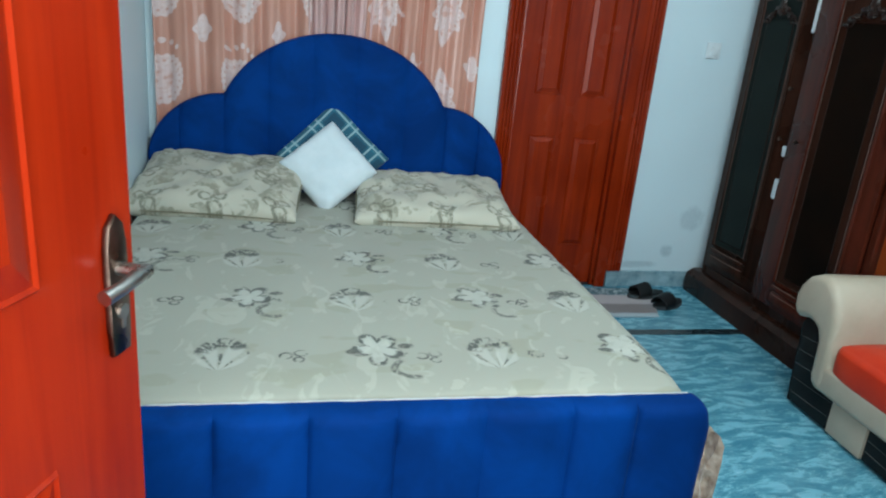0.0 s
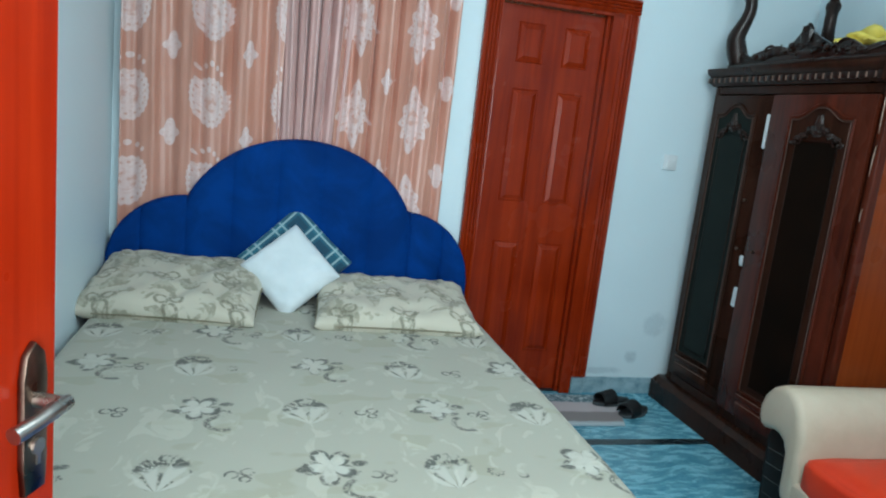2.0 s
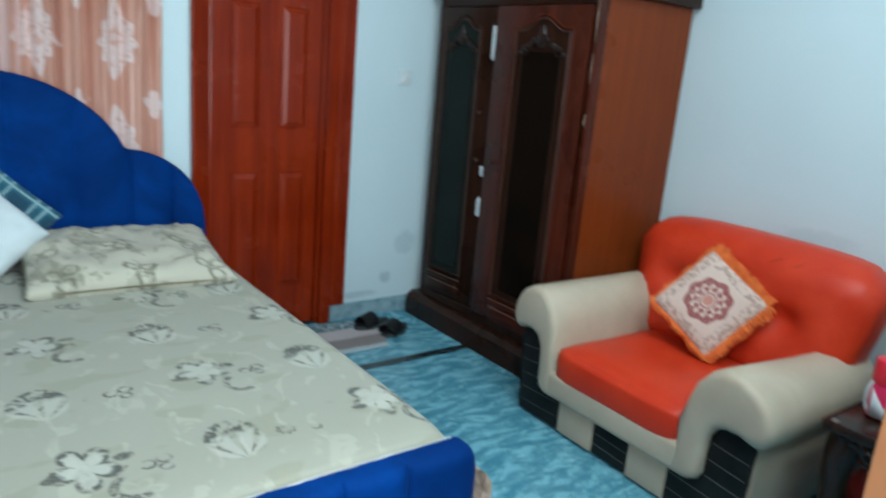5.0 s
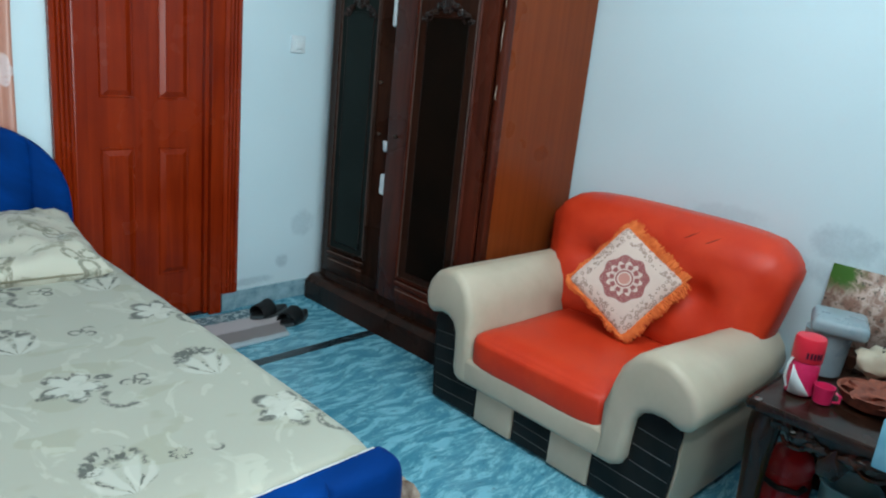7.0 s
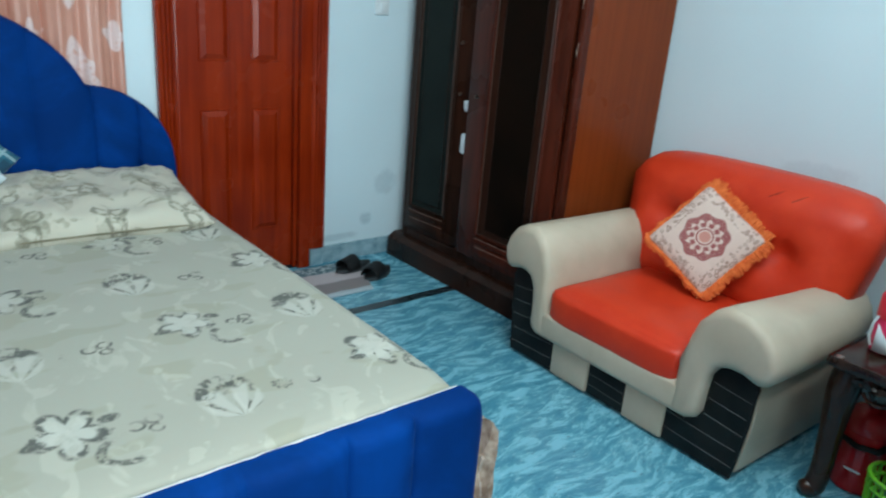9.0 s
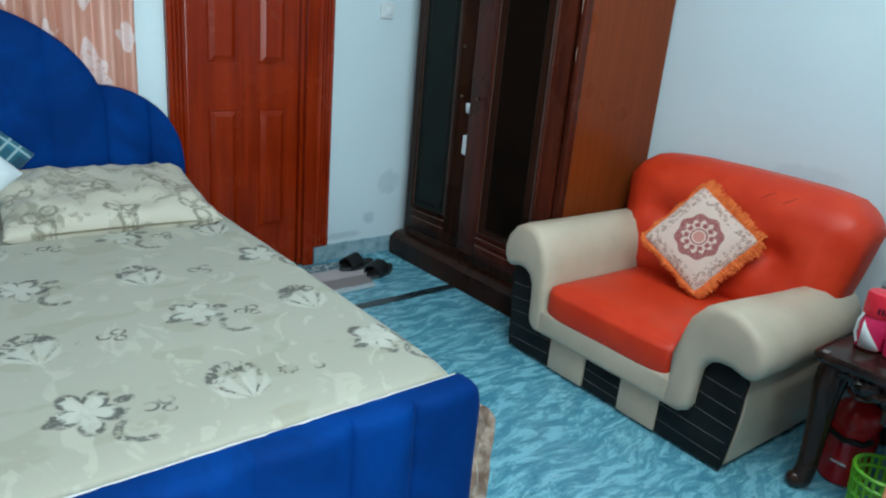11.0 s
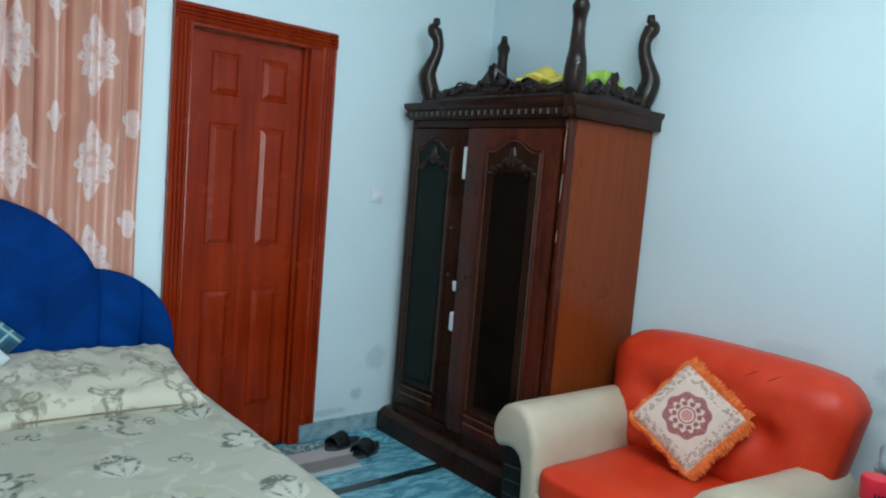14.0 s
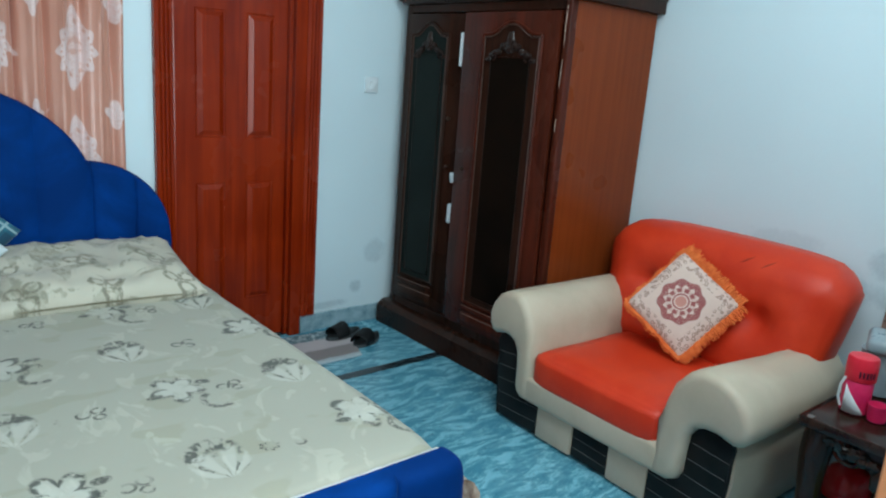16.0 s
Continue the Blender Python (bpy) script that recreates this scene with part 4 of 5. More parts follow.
for k in range(26):
    y = 2.735 + k * 0.0466
    if bead is None:
        bm = box((3.0, y, 1.812), (3.012, y + 0.036, 1.846), 0.006, 2)
        bead = part("bead", bm, CARVED, wardrobe)
        # pale strip stands in for the highlight between two beads
        tick = part("bead_glint", box((2.9995, y + 0.0395, 1.816), (3.008, y + 0.0440, 1.840), 0.001, 1), WORN_GLINT, wardrobe, "pale glint painted between beads")
        first = y
    else:
        for name, one in (("bead", bead), ("bead_glint", tick)):
            b = new(name, one.data)
            b.parent, b.location = wardrobe, (0, y - first, 0)
bead = None
for k in range(14):
    x = 3.0 + k * 0.0466
    if bead is None:
        bead = part("bead", box((x, 2.7245, 1.812), (x + 0.036, 2.737, 1.846), 0.006, 2), CARVED, wardrobe)
        first = x
    else:
        b = new("bead", bead.data)
        b.parent, b.location = wardrobe, (x - first, 0, 0)


def arched(y0, y1, z0, z1, rise, n=14):
    """The outline of a panel with an ogee head, in y and z."""
    pts = [(y0, z0), (y1, z0), (y1, z1)]
    w = y1 - y0
    for k in range(n + 1):
        t = k / n
        s = abs(2 * t - 1)
        e = 0.5 + 0.5 * math.cos(math.pi * min(1, max(0, (s - 0.06) / 0.74)))
        pts.append((y1 - w * t, z1 + rise * e))
    return pts + [(y0, z1)]


def wardrobe_door(y0, y1, left, right, inset, frame_m, knobs):
    """Parts of a door in the plane x = 0 facing -x, as (name, bmesh, material, label); left and right are its stiles' widths."""
    z0, z1 = 0.19, 1.752
    out = [("door", box((0.0, y0, z0), (0.024, y1, z1), 0.004), frame_m, "dark wooden wardrobe door")]
    a, b = y0 + right, y1 - left
    out.append(("field", prism(arched(a, b, 0.33, 1.646, 0.055), "x", -0.0025, 0.001), DARKWOOD if inset is INSET else inset, "dark arched field"))
    c, w = (a + b) / 2, b - a
    for k, (r, x) in enumerate(((0.0095, -0.002), (0.0032, -0.0085))):
        g = 0.012 * k
        out.append(("moulding", tube([(x, y, z) for y, z in arched(a - 0.006 + g, b + 0.006 - g, 0.325 + g, 1.650 - g, 0.055)], r, 6, True), EDGEWOOD if k else frame_m, "moulding round the arched field"))
    out.append(("inset", box((-0.0065, c - w * 0.34, 0.372), (0.0, c + w * 0.34, 1.545)), inset, "smooth dark inset panel"))
    out.append(("inset_edge", tube([(-0.005, c + p * w * 0.345, z) for p, z in ((-1, 0.366), (1, 0.366), (1, 1.551), (-1, 1.551))], 0.0028, 6, True), CARVED, "thin edge of the inset"))
    k = w / 0.35
    bits = [blobby((-0.010, c, 1.622), (0.014, 0.021 * k, 0.040), 1.0, 0.5), blobby((-0.012, c, 1.585), (0.012, 0.028 * k, 0.018), 4.0, 0.6)]
    for s in (-1, 1):
        for n in range(6):
            bits.append(blobby((-0.009, c + s * k * (0.030 + 0.021 * n), 1.600 - 0.011 * n + 0.007 * math.sin(n * 2.2)), (0.011, 0.017 * k, 0.016 - 0.001 * n), n + s, 0.6))
        curl = [(-0.009, c + s * k * (0.112 + 0.022 * math.cos(q)), 1.548 + 0.018 * math.sin(q)) for q in [0.5 * j for j in range(10)]]
        bits.append(tube(curl, 0.005, 6))
        bits.append(tube([(-0.009, c + s * k * (0.035 + 0.07 * q), 1.578 - 0.02 * q + 0.012 * math.sin(q * 6)) for q in [j / 8 for j in range(9)]], 0.005, 6))
    for bit in bits:
        out.append(("carved_leaf", bit, CARVED, ""))
    out.append(("ledge", box((-0.012, a - 0.014, 0.282), (0.001, b + 0.014, 0.306), 0.005, 3), frame_m, ""))
    out.append(("bottom_panel", prism([(-0.002, 0.205), (-0.010, 0.222), (-0.010, 0.262), (-0.002, 0.276), (0.001, 0.276), (0.001, 0.205)], "y", a - 0.008, b + 0.008, 0.002), frame_m, ""))
    for z in (0.3075, 0.2635):
        out.append(("worn_edge", tube([(-0.0105, a, z), (-0.011, c, z), (-0.0105, b, z)], 0.0018, 5), WORN_GLINT, "pale worn edge"))
    for y, z in knobs:
        out.append(("knob", moved(lathe([(0.004, 0), (0.004, 0.010), (0.009, 0.014), (0.009, 0.020), (0.004, 0.024)], 12), Matrix.Translation((0, y, z)) @ Matrix.Rotation(radians(-90), 4, "Y")), BRASS, "small brass knob"))
    return out


def hang(pieces, m):
    door = None
    for name, bm, mt, label in pieces:
        ob = part(name, moved(bm, m), mt, wardrobe if door is None else door, label, 30)
        door = door or ob


hang(wardrobe_door(2.795, 3.408, 0.158, 0.095, INSET, REDWOOD, [(3.335, 1.0)]), Matrix.Translation((FX - 0.022, 0, 0)))
swing = Matrix.Translation((FX - 0.018, 3.862, 0)) @ Matrix.Rotation(radians(4.0), 4, "Z") @ Matrix.Translation((0, -3.862, 0))
hang(wardrobe_door(3.442, 3.862, 0.045, 0.106, INSETGREY, DARKWOOD, [(3.50, 1.235), (3.49, 0.99)]), swing)
for (lo, hi), m, label in (
    (((3.018, 3.412, 1.50), (3.04, 3.440, 1.66)), WHITE, "white folded cloth inside the wardrobe gap"), (((3.016, 3.409, 0.70), (3.05, 3.445, 0.80)), TOWEL, "white folded cloth inside the wardrobe gap"),
    (((3.018, 3.410, 0.915), (3.05, 3.446, 0.965)), TOWEL, "small white cloth inside the wardrobe gap"), (((3.05, 3.40, 0.642), (3.2, 3.455, 0.70)), WICKER, "reddish patterned cloth on the wardrobe shelf"),
    (((3.05, 3.39, 1.03), (3.2, 3.455, 1.12)), INK, "dark red garment hanging inside the wardrobe")):
    c = box(lo, hi, 0.008, 2)
    for v in c.verts:
        v.co += 0.007 * Vector((noise.noise(v.co * 31), noise.noise(v.co * 27 + Vector((3, 1, 2))), noise.noise(v.co * 23)))
    whole("garment", c, m, lo, label, "garment", "clothes in the wardrobe")

# a carved table lying upside down on the wardrobe
TX0, TX1, TY0, TY1, TZ = 3.035, 3.59, 2.765, 3.815, 1.889
table_up = thing("upturned_table", (3.3, 3.29, TZ), "carved dark coffee table lying legs up on the wardrobe", "table")
part("tabletop", box((TX0 - 0.015, TY0 - 0.015, TZ), (TX1 + 0.015, TY1 + 0.015, TZ + 0.024), 0.008, 3), CARVED, table_up)


def crest(length, height, seed):
    """A carved apron along x, standing on z = 0: a waved board with leaves and scrolls."""
    pts = [(0, 0), (length, 0)]
    n = 48
    for k in range(n + 1):
        t = 1 - k / n
        s = abs(2 * t - 1)
        z = 0.030 + (height - 0.030) * math.exp(-(s / 0.20) ** 2) + 0.040 * math.exp(-((s - 0.46) / 0.20) ** 2) + 0.022 * math.exp(-((s - 0.88) / 0.08) ** 2) + 0.006 * math.sin(t * 44)
        pts.append((t * length, z))
    bits = [prism(pts, "y", -0.010, 0.010, 0.003)]
    bits.append(blobby((length / 2, -0.010, height * 0.78), (0.034, 0.018, 0.052), seed, 0.7))
    for s in (-1, 1):
        for k in range(7):
            x = length / 2 + s * (0.032 + 0.052 * k * length / 1.05)
            bits.append(blobby((x, -0.012, (0.072 - 0.008 * k) * height / 0.16 + 0.006 * math.sin(k * 2.4)), (0.028, 0.013, 0.015 + 0.005 * (k % 2)), seed + k * s, 0.8))
        c = length / 2 + s * length * 0.23
        bits.append(tube([(c + s * 0.045 * math.cos(q) * (1 - q * 0.10), -0.013, 0.048 + 0.030 * math.sin(q) * (1 - q * 0.10)) for q in [0.45 * j for j in range(14)]], 0.006, 6))
        bits.append(tube([(length / 2 + s * (0.05 + length * 0.40 * q), -0.012, 0.024 + 0.016 * math.sin(q * 7)) for q in [j / 12 for j in range(13)]], 0.006, 6))
    return join(*bits)


for m, ln, h, sd in ((Matrix.Translation((TX0 + 0.012, TY1 - 0.02, TZ + 0.024)) @ Matrix.Rotation(radians(-90), 4, "Z"), TY1 - TY0 - 0.04, 0.135, 2.0),
                     (Matrix.Translation((TX1 - 0.012, TY0 + 0.02, TZ + 0.024)) @ Matrix.Rotation(radians(90), 4, "Z"), TY1 - TY0 - 0.04, 0.135, 5.0),
                     (Matrix.Translation((TX0 + 0.02, TY0 + 0.012, TZ + 0.024)), TX1 - TX0 - 0.04, 0.095, 7.0),
                     (Matrix.Translation((TX1 - 0.02, TY1 - 0.012, TZ + 0.024)) @ Matrix.Rotation(radians(180), 4, "Z"), TX1 - TX0 - 0.04, 0.095, 9.0)):
    part("apron", moved(crest(ln, h, sd), m), CARVED, table_up, "carved scrolled apron")
for sx, x in ((-1, TX0 + 0.022), (1, TX1 - 0.022)):
    for sy, y in ((-1, TY0 + 0.022), (1, TY1 - 0.022)):
        prof = [(0.0, 0.0, 0.030), (0.008, 0.04, 0.036), (0.022, 0.09, 0.035), (0.026, 0.13, 0.032), (0.012, 0.175, 0.026), (-0.006, 0.225, 0.023), (-0.014, 0.275, 0.0215),
                (-0.008, 0.315, 0.022), (0.006, 0.345, 0.027), (0.012, 0.362, 0.025), (0.006, 0.378, 0.017), (0.002, 0.383, 0.012), (0.002, 0.386, 0.015), (0.002, 0.415, 0.012)]
        prof = eased(prof, 3)
        leg = tube([(x + sx * o * 0.8, y + sy * o * 0.8, TZ + 0.024 + 1.05 * z) for o, z, _ in prof], [1.42 * r for *_, r in prof], 12)
        knee = blobby((x + sx * 0.03, y + sy * 0.03, TZ + 0.024 + 0.135), (0.016, 0.016, 0.02), x + y, 0.5)
        part("leg", join(leg, knee), CARVED, table_up, "S-curved carved leg")
for name, place, size, m, label, seed in (("folded_cloth", (3.25, 3.10, 1.975), (0.15, 0.17, 0.068), YELLOW, "bright yellow cloth heaped on top of the wardrobe", 3.0),
                                          ("folded_cloth", (3.40, 2.935, 1.985), (0.09, 0.10, 0.075), LIME, "light green cloth heaped on top of the wardrobe", 6.0)):
    whole(name, blobby(place, size, seed, 0.7, 4), m, (place[0], place[1], 1.913), label, "cloth", "cloths on the wardrobe", sharp=60)


# ---- sofa ----
sofa = thing("armchair", (3.18, 2.19, 0), "wide orange-red and beige leather armchair with black trim", "armchair")
SY0, SY1 = 1.852, 2.482
ARM = [(-0.02, 0.150), (-0.012, 0.27), (0.0, 0.36), (0.008, 0.43), (0.03, 0.50), (0.075, 0.555), (0.13, 0.583), (0.20, 0.578), (0.262, 0.55), (0.305, 0.505), (0.325, 0.455), (0.318, 0.41), (0.295, 0.383), (0.27, 0.376),
       (0.25, 0.380), (0.21, 0.390), (0.165, 0.388), (0.13, 0.373), (0.108, 0.34), (0.101, 0.27), (0.100, 0.20), (0.085, 0.168), (0.05, 0.150)]
INL = [(-0.045, 0.012), (-0.045, 0.150), (0.05, 0.152), (0.083, 0.17), (0.098, 0.20), (0.099, 0.27), (0.106, 0.342), (0.129, 0.376), (0.165, 0.391), (0.21, 0.393), (0.25, 0.384), (0.266, 0.35), (0.260, 0.30), (0.260, 0.224), (0.252, 0.14), (0.243, 0.06), (0.237, 0.012)]
for s, y in ((-1, SY0), (1, SY1)):
    def lay(pts, s=s, y=y): return [(y + s * a * (0.97 if s < 0 else 0.835), b) for a, b in pts]
    arm = prism(lay(ARM), "x", 2.715, 3.58, 0.032, 4)
    bmesh.ops.subdivide_edges(arm, edges=[e for e in arm.edges if abs(e.verts[0].co.x - e.verts[1].co.x) > 0.3], cuts=7)
    for v in arm.verts:
        t = max(0.0, (v.co.x - 2.80) / 0.78)
        v.co.y = y + (v.co.y - y) * (1 - 0.22 * t * t if s < 0 else 1.0)
        v.co.z += (0.012 - 0.002 * t if s > 0 else 0.004 - 0.045 * min(1.0, 1.5 * t)) * min(1, max(0, (v.co.z - 0.3) / 0.15))
        v.co.y += 0.003 * noise.noise(v.co * 6)
    part("armrest", arm, CREAM, sofa, "rolled beige leather armrest", 50)
    side = prism(lay([(-0.02, 0.03), (-0.02, 0.36), (0.10, 0.36), (0.19, 0.392), (0.264, 0.37), (0.266, 0.30), (0.266, 0.22), (0.258, 0.14), (0.249, 0.06), (0.243, 0.03)]), "x", 2.775, 3.52, 0.006)
    part("side_panel", side, CREAM, sofa, "beige leather side panel", 40)
    part("front_trim", prism(lay(INL), "x", 2.755, 2.776, 0.004), BLACK, sofa, "black leather front trim with stitched seams", 30)
    part("piping", tube([(2.757, *p) for p in lay(INL[10:])], 0.004, 6), BLACK, sofa)
    f = 0.97 if s < 0 else 0.835
    for k in range(5):
        z = 0.055 + k * 0.062
        a, b = (-0.04 if z < 0.13 else 0.104 if z < 0.3 else 0.115), (0.238 if z < 0.12 else 0.250 if z < 0.25 else 0.258)
        part("stitching", tube([(2.7545, y + s * a * f, z + 0.012), (2.7545, y + s * f * (a + b) / 2, z + 0.005), (2.7545, y + s * b * f, z)], 0.0016, 5), THREAD, sofa)
for k, (a, b) in enumerate(((2.438, 2.247), (2.247, 2.066), (2.066, 1.888))):
    part("front_block", box((2.748 if k != 1 else 2.755, b + 0.001, 0.012), (2.79, a - 0.001, 0.148), 0.006), CREAM if k != 1 else BLACK, sofa, "beige block" if k != 1 else "black stitched block")
for z in (0.055, 0.10):
    part("stitching", tube([(2.7542, 2.07, z - 0.006), (2.7542, 2.243, z)], 0.0016, 5), THREAD, sofa)
part("base", box((2.80, 1.70, 0.03), (3.58, 2.65, 0.139), 0.005), BLACK, sofa, "black underside")
part("front_band", box((2.7185, SY0 - 0.045, 0.151), (2.82, SY1 + 0.045, 0.268), 0.025, 4), CREAM, sofa, "beige leather band under the seat")
for x in (2.82, 3.5):
    for y in (1.74, 2.61):
        part("foot", box((x - 0.03, y - 0.03, 0), (x + 0.03, y + 0.03, 0.03)), BLACK, sofa)


def puffed(lo, hi, r, amount, seed, cuts=10, dents=()):
    bm = box(lo, hi, r, 4)
    bmesh.ops.subdivide_edges(bm, edges=[e for e in bm.edges if e.calc_length() > 0.12], cuts=cuts, use_grid_fill=True)
    c, half = (Vector(lo) + Vector(hi)) / 2, (Vector(hi) - Vector(lo)) / 2
    bm.normal_update()
    moves = []
    for v in bm.verts:
        q = [(v.co[k] - c[k]) / half[k] for k in range(3)]
        k = 1.0
        for t in q:
            k *= max(0.0, 1 - abs(t) ** 8) if abs(t) < 0.985 else 1.0
        d = v.normal * (amount * k + 0.004 * noise.noise(v.co * 5 + Vector((seed, 0, 0))))
        for p, w, deep in dents:
            d -= v.normal * deep * math.exp(-((v.co - Vector(p)).length / w) ** 2)
        moves.append(d)
    for v, d in zip(bm.verts, moves):
        v.co += d
    return bm


part("seat", puffed((2.735, SY0 + 0.006, 0.235), (3.36, SY1 - 0.006, 0.372), 0.03, 0.018, 1.0), RED, sofa, "orange-red leather seat cushion", 60)
back = puffed((3.30, 1.628, 0.33), (3.545, 2.665, 0.862), 0.08, 0.020, 4.0, 14, (((3.31, 2.42, 0.62), 0.065, 0.075), ((3.31, 1.90, 0.60), 0.065, 0.075), ((3.30, 2.16, 0.46), 0.12, 0.03), ((3.31, 2.16, 0.70), 0.09, 0.02)))
for v in back.verts:
    t = (v.co.z - 0.33) / 0.545
    v.co.x += 0.10 * t
    v.co.y = 2.14 + (v.co.y - 2.14) * (0.885 + 0.115 * min(1, t * 1.25))
    v.co.z -= 0.035 * ((v.co.y - 2.14) / 0.54) ** 4 * t
    v.co += 0.0035 * Vector((noise.noise(v.co * 17), 0, 0))
skin = BVHTree.FromBMesh(back)
part("backrest", back, RED, sofa, "orange-red tufted leather backrest", 60)
for y in (1.93, 2.02):
    pts = []
    for k in range(6):
        hit = skin.ray_cast(Vector((2.5, y - 0.010 * k, 0.805 + 0.007 * k)), Vector((1, 0, 0)))[0]
        if hit:
            pts.append(hit + Vector((0.0005, 0, 0)))
    part("crease", tube(pts, [0.0008, 0.0014, 0.002, 0.0016, 0.001, 0.0006][:len(pts)], 5), BLACK, sofa, "cracked crease in the leather")
sofa.location.x -= 0.012
sofa.rotation_euler = (0, 0, radians(-1.6))

CN, CU = Vector((-0.83, -0.29, 0.47)), (0, 0, 1)
m = facing((3.235, 2.160, 0.606), CN, CU, 56)
cush = thing("sofa_cushion", (3.25, 2.225, 0.40), "pale cushion with a red mandala and orange fringe", "cushion")
part("cover", moved(pillow_mesh(0.325, 0.325, 0.066, 33.0, 20, 4, 0.03, 0.006), m), MANDALA, cush, sharp=80)
bits = []
rng = random.Random(5)
for side, most in enumerate((0.011, 0.020, 0.034, 0.040)):
    rot = Matrix.Rotation(math.pi / 2 * side, 4, "Z")
    for k in range(110):
        t = -0.162 + 0.325 * (k + rng.random()) / 110
        bow = 0.157 + 0.006 * (t / 0.157) ** 2
        ln = most * (0.75 + 0.5 * rng.random()) + 0.005 * math.sin(t * 60 + side)
        a = rot @ Vector((t, bow - 0.010, 0.006 + 0.006 * (rng.random() - 0.5)))
        b = rot @ Vector((t + 0.006 * (rng.random() - 0.5), bow + ln * 0.5, 0.010 + 0.008 * (rng.random() - 0.5)))
        c = rot @ Vector((t + 0.012 * (rng.random() - 0.5), bow + ln, 0.012 * (rng.random() - 0.5) + 0.004))
        bits.append(tube([m @ a, m @ b, m @ c], [0.0036, 0.0040, 0.0020], 5))
part("fringe", join(*bits), FRINGE, cush, "orange ruffled fringe")


# ---- floor things ----
mat_bm = box((2.05, 3.54, 0.0), (2.66, 3.93, 0.012), 0.004)
bmesh.ops.subdivide_edges(mat_bm, edges=[e for e in mat_bm.edges if e.calc_length() > 0.2], cuts=9, use_grid_fill=True)
for v in mat_bm.verts:
    if v.co.z > 0.004:
        v.co.z += 0.004 * noise.noise(v.co * 12)
    v.co.x += 0.012 * noise.noise(Vector((v.co.y * 9, v.co.x * 2, 0))) + (v.co.y - 3.73) * 0.3
whole("doormat", mat_bm, MATSTRIPE, (2.05, 3.54, 0), "worn striped grey and pinkish cloth doormat", "doormat")


def sandal(place, turn):
    root = thing("sandal", place, "black rubber slide sandal lying on the floor", "sandal", "pair of sandals")
    base = Matrix.Translation(place) @ Matrix.Rotation(radians(turn), 4, "Z")
    out = []
    for k in range(28):
        th = 2 * math.pi * k / 28
        c, s = math.cos(th), math.sin(th)
        out.append((0.125 * c, (0.044 + 0.008 * math.cos(th - 0.3) - 0.008 * math.cos(2 * th)) * s))
    part("sole", moved(prism(out, "z", 0.0, 0.018, 0.004), base), SOLE, root, "grey edge of the sole")
    part("footbed", moved(prism([(x * 0.95, y * 0.93) for x, y in out], "z", 0.018, 0.025, 0.003), base), RUBBER, root)
    bm = bmesh.new()
    g = []
    for i in range(9):
        x = 0.0 + 0.085 * i / 8
        row = []
        for j in range(13):
            th = math.pi * j / 12
            row.append(bm.verts.new((x, 0.054 * math.cos(th), 0.014 + (0.068 - 0.020 * i / 8) * math.sin(th) ** 0.8)))
        g.append(row)
    for i in range(8):
        for j in range(12):
            bm.faces.new((g[i][j], g[i + 1][j], g[i + 1][j + 1], g[i][j + 1]))
    strap = part("strap", moved(bm, base), RUBBER, root, "broad black strap", 60)
    k = strap.modifiers.new("thick", "SOLIDIFY")
    k.thickness = 0.006
    part("buckle", moved(box((0.03, -0.056, 0.02), (0.05, -0.05, 0.034), 0.002), base), STEEL, root, "small pale buckle")
    return root


sandal((2.655, 3.815, 0.012), 192)
sandal((2.735, 3.70, 0.0), 206)


# ---- side table and what stands on and under it ----
SX0, SX1, TA, TB, ST = 2.86, 3.42, 0.98, 1.485, 0.50
side_table = thing("side_table", (3.14, 1.23, 0), "dark carved wooden side table beside the armchair", "side table")
part("tabletop", prism([(TA, ST - 0.028), (TA - 0.006, ST - 0.014), (TA, ST - 0.003), (TB, ST - 0.003), (TB + 0.006, ST - 0.014), (TB, ST - 0.028)], "x", SX0 - 0.006, SX1, 0.003), TABLEWOOD, side_table)
part("rim", tube([(SX0, TA, ST - 0.002), (SX1, TA, ST - 0.002), (SX1, TB, ST - 0.002), (SX0, TB, ST - 0.002)], 0.006, 6, True), TABLEWOOD, side_table)
for y in (TA + 0.03, TB - 0.03):
    part("apron", moved(crest(SX1 - SX0 - 0.08, 0.09, y), Matrix.Translation((SX0 + 0.04, y, ST - 0.03)) @ Matrix.Rotation(math.pi, 4, "X")), TABLEWOOD, side_table, "carved apron")
part("apron", moved(crest(TB - TA - 0.08, 0.10, 3.3), Matrix.Translation((SX0 + 0.03, TA + 0.04, ST - 0.03)) @ Matrix.Rotation(math.pi / 2, 4, "Z") @ Matrix.Rotation(math.pi, 4, "X")), TABLEWOOD, side_table, "carved apron")
for sx, x in ((-1, SX0 + 0.055), (1, SX1 - 0.055)):
    for sy, y in ((-1, TA + 0.05), (1, TB - 0.05)):
        pr = [(0.0, 0.46, 0.032), (0.006, 0.40, 0.033), (0.008, 0.34, 0.030), (0.004, 0.25, 0.025), (0.0, 0.15, 0.023), (0.002, 0.08, 0.022), (0.008, 0.045, 0.023), (0.014, 0.030, 0.022), (0.018, 0.028, 0.018)]
        pr = eased(pr, 3)
        part("leg", join(tube([(x + sx * o * 0.5, y + sy * o * 0.5, z) for o, z, _ in pr], [1.45 * r for *_, r in pr], 12), blobby((x + sx * 0.018, y + sy * 0.018, 0.030), (0.032, 0.032, 0.030), x, 0.2)), TABLEWOOD, side_table, "curved leg with a scrolled foot")
part("back_panel", box((SX1 - 0.075, TA + 0.08, 0.05), (SX1 - 0.055, TB - 0.08, ST - 0.03), 0.003, 1), TABLEWOOD, side_table, "dark back panel")
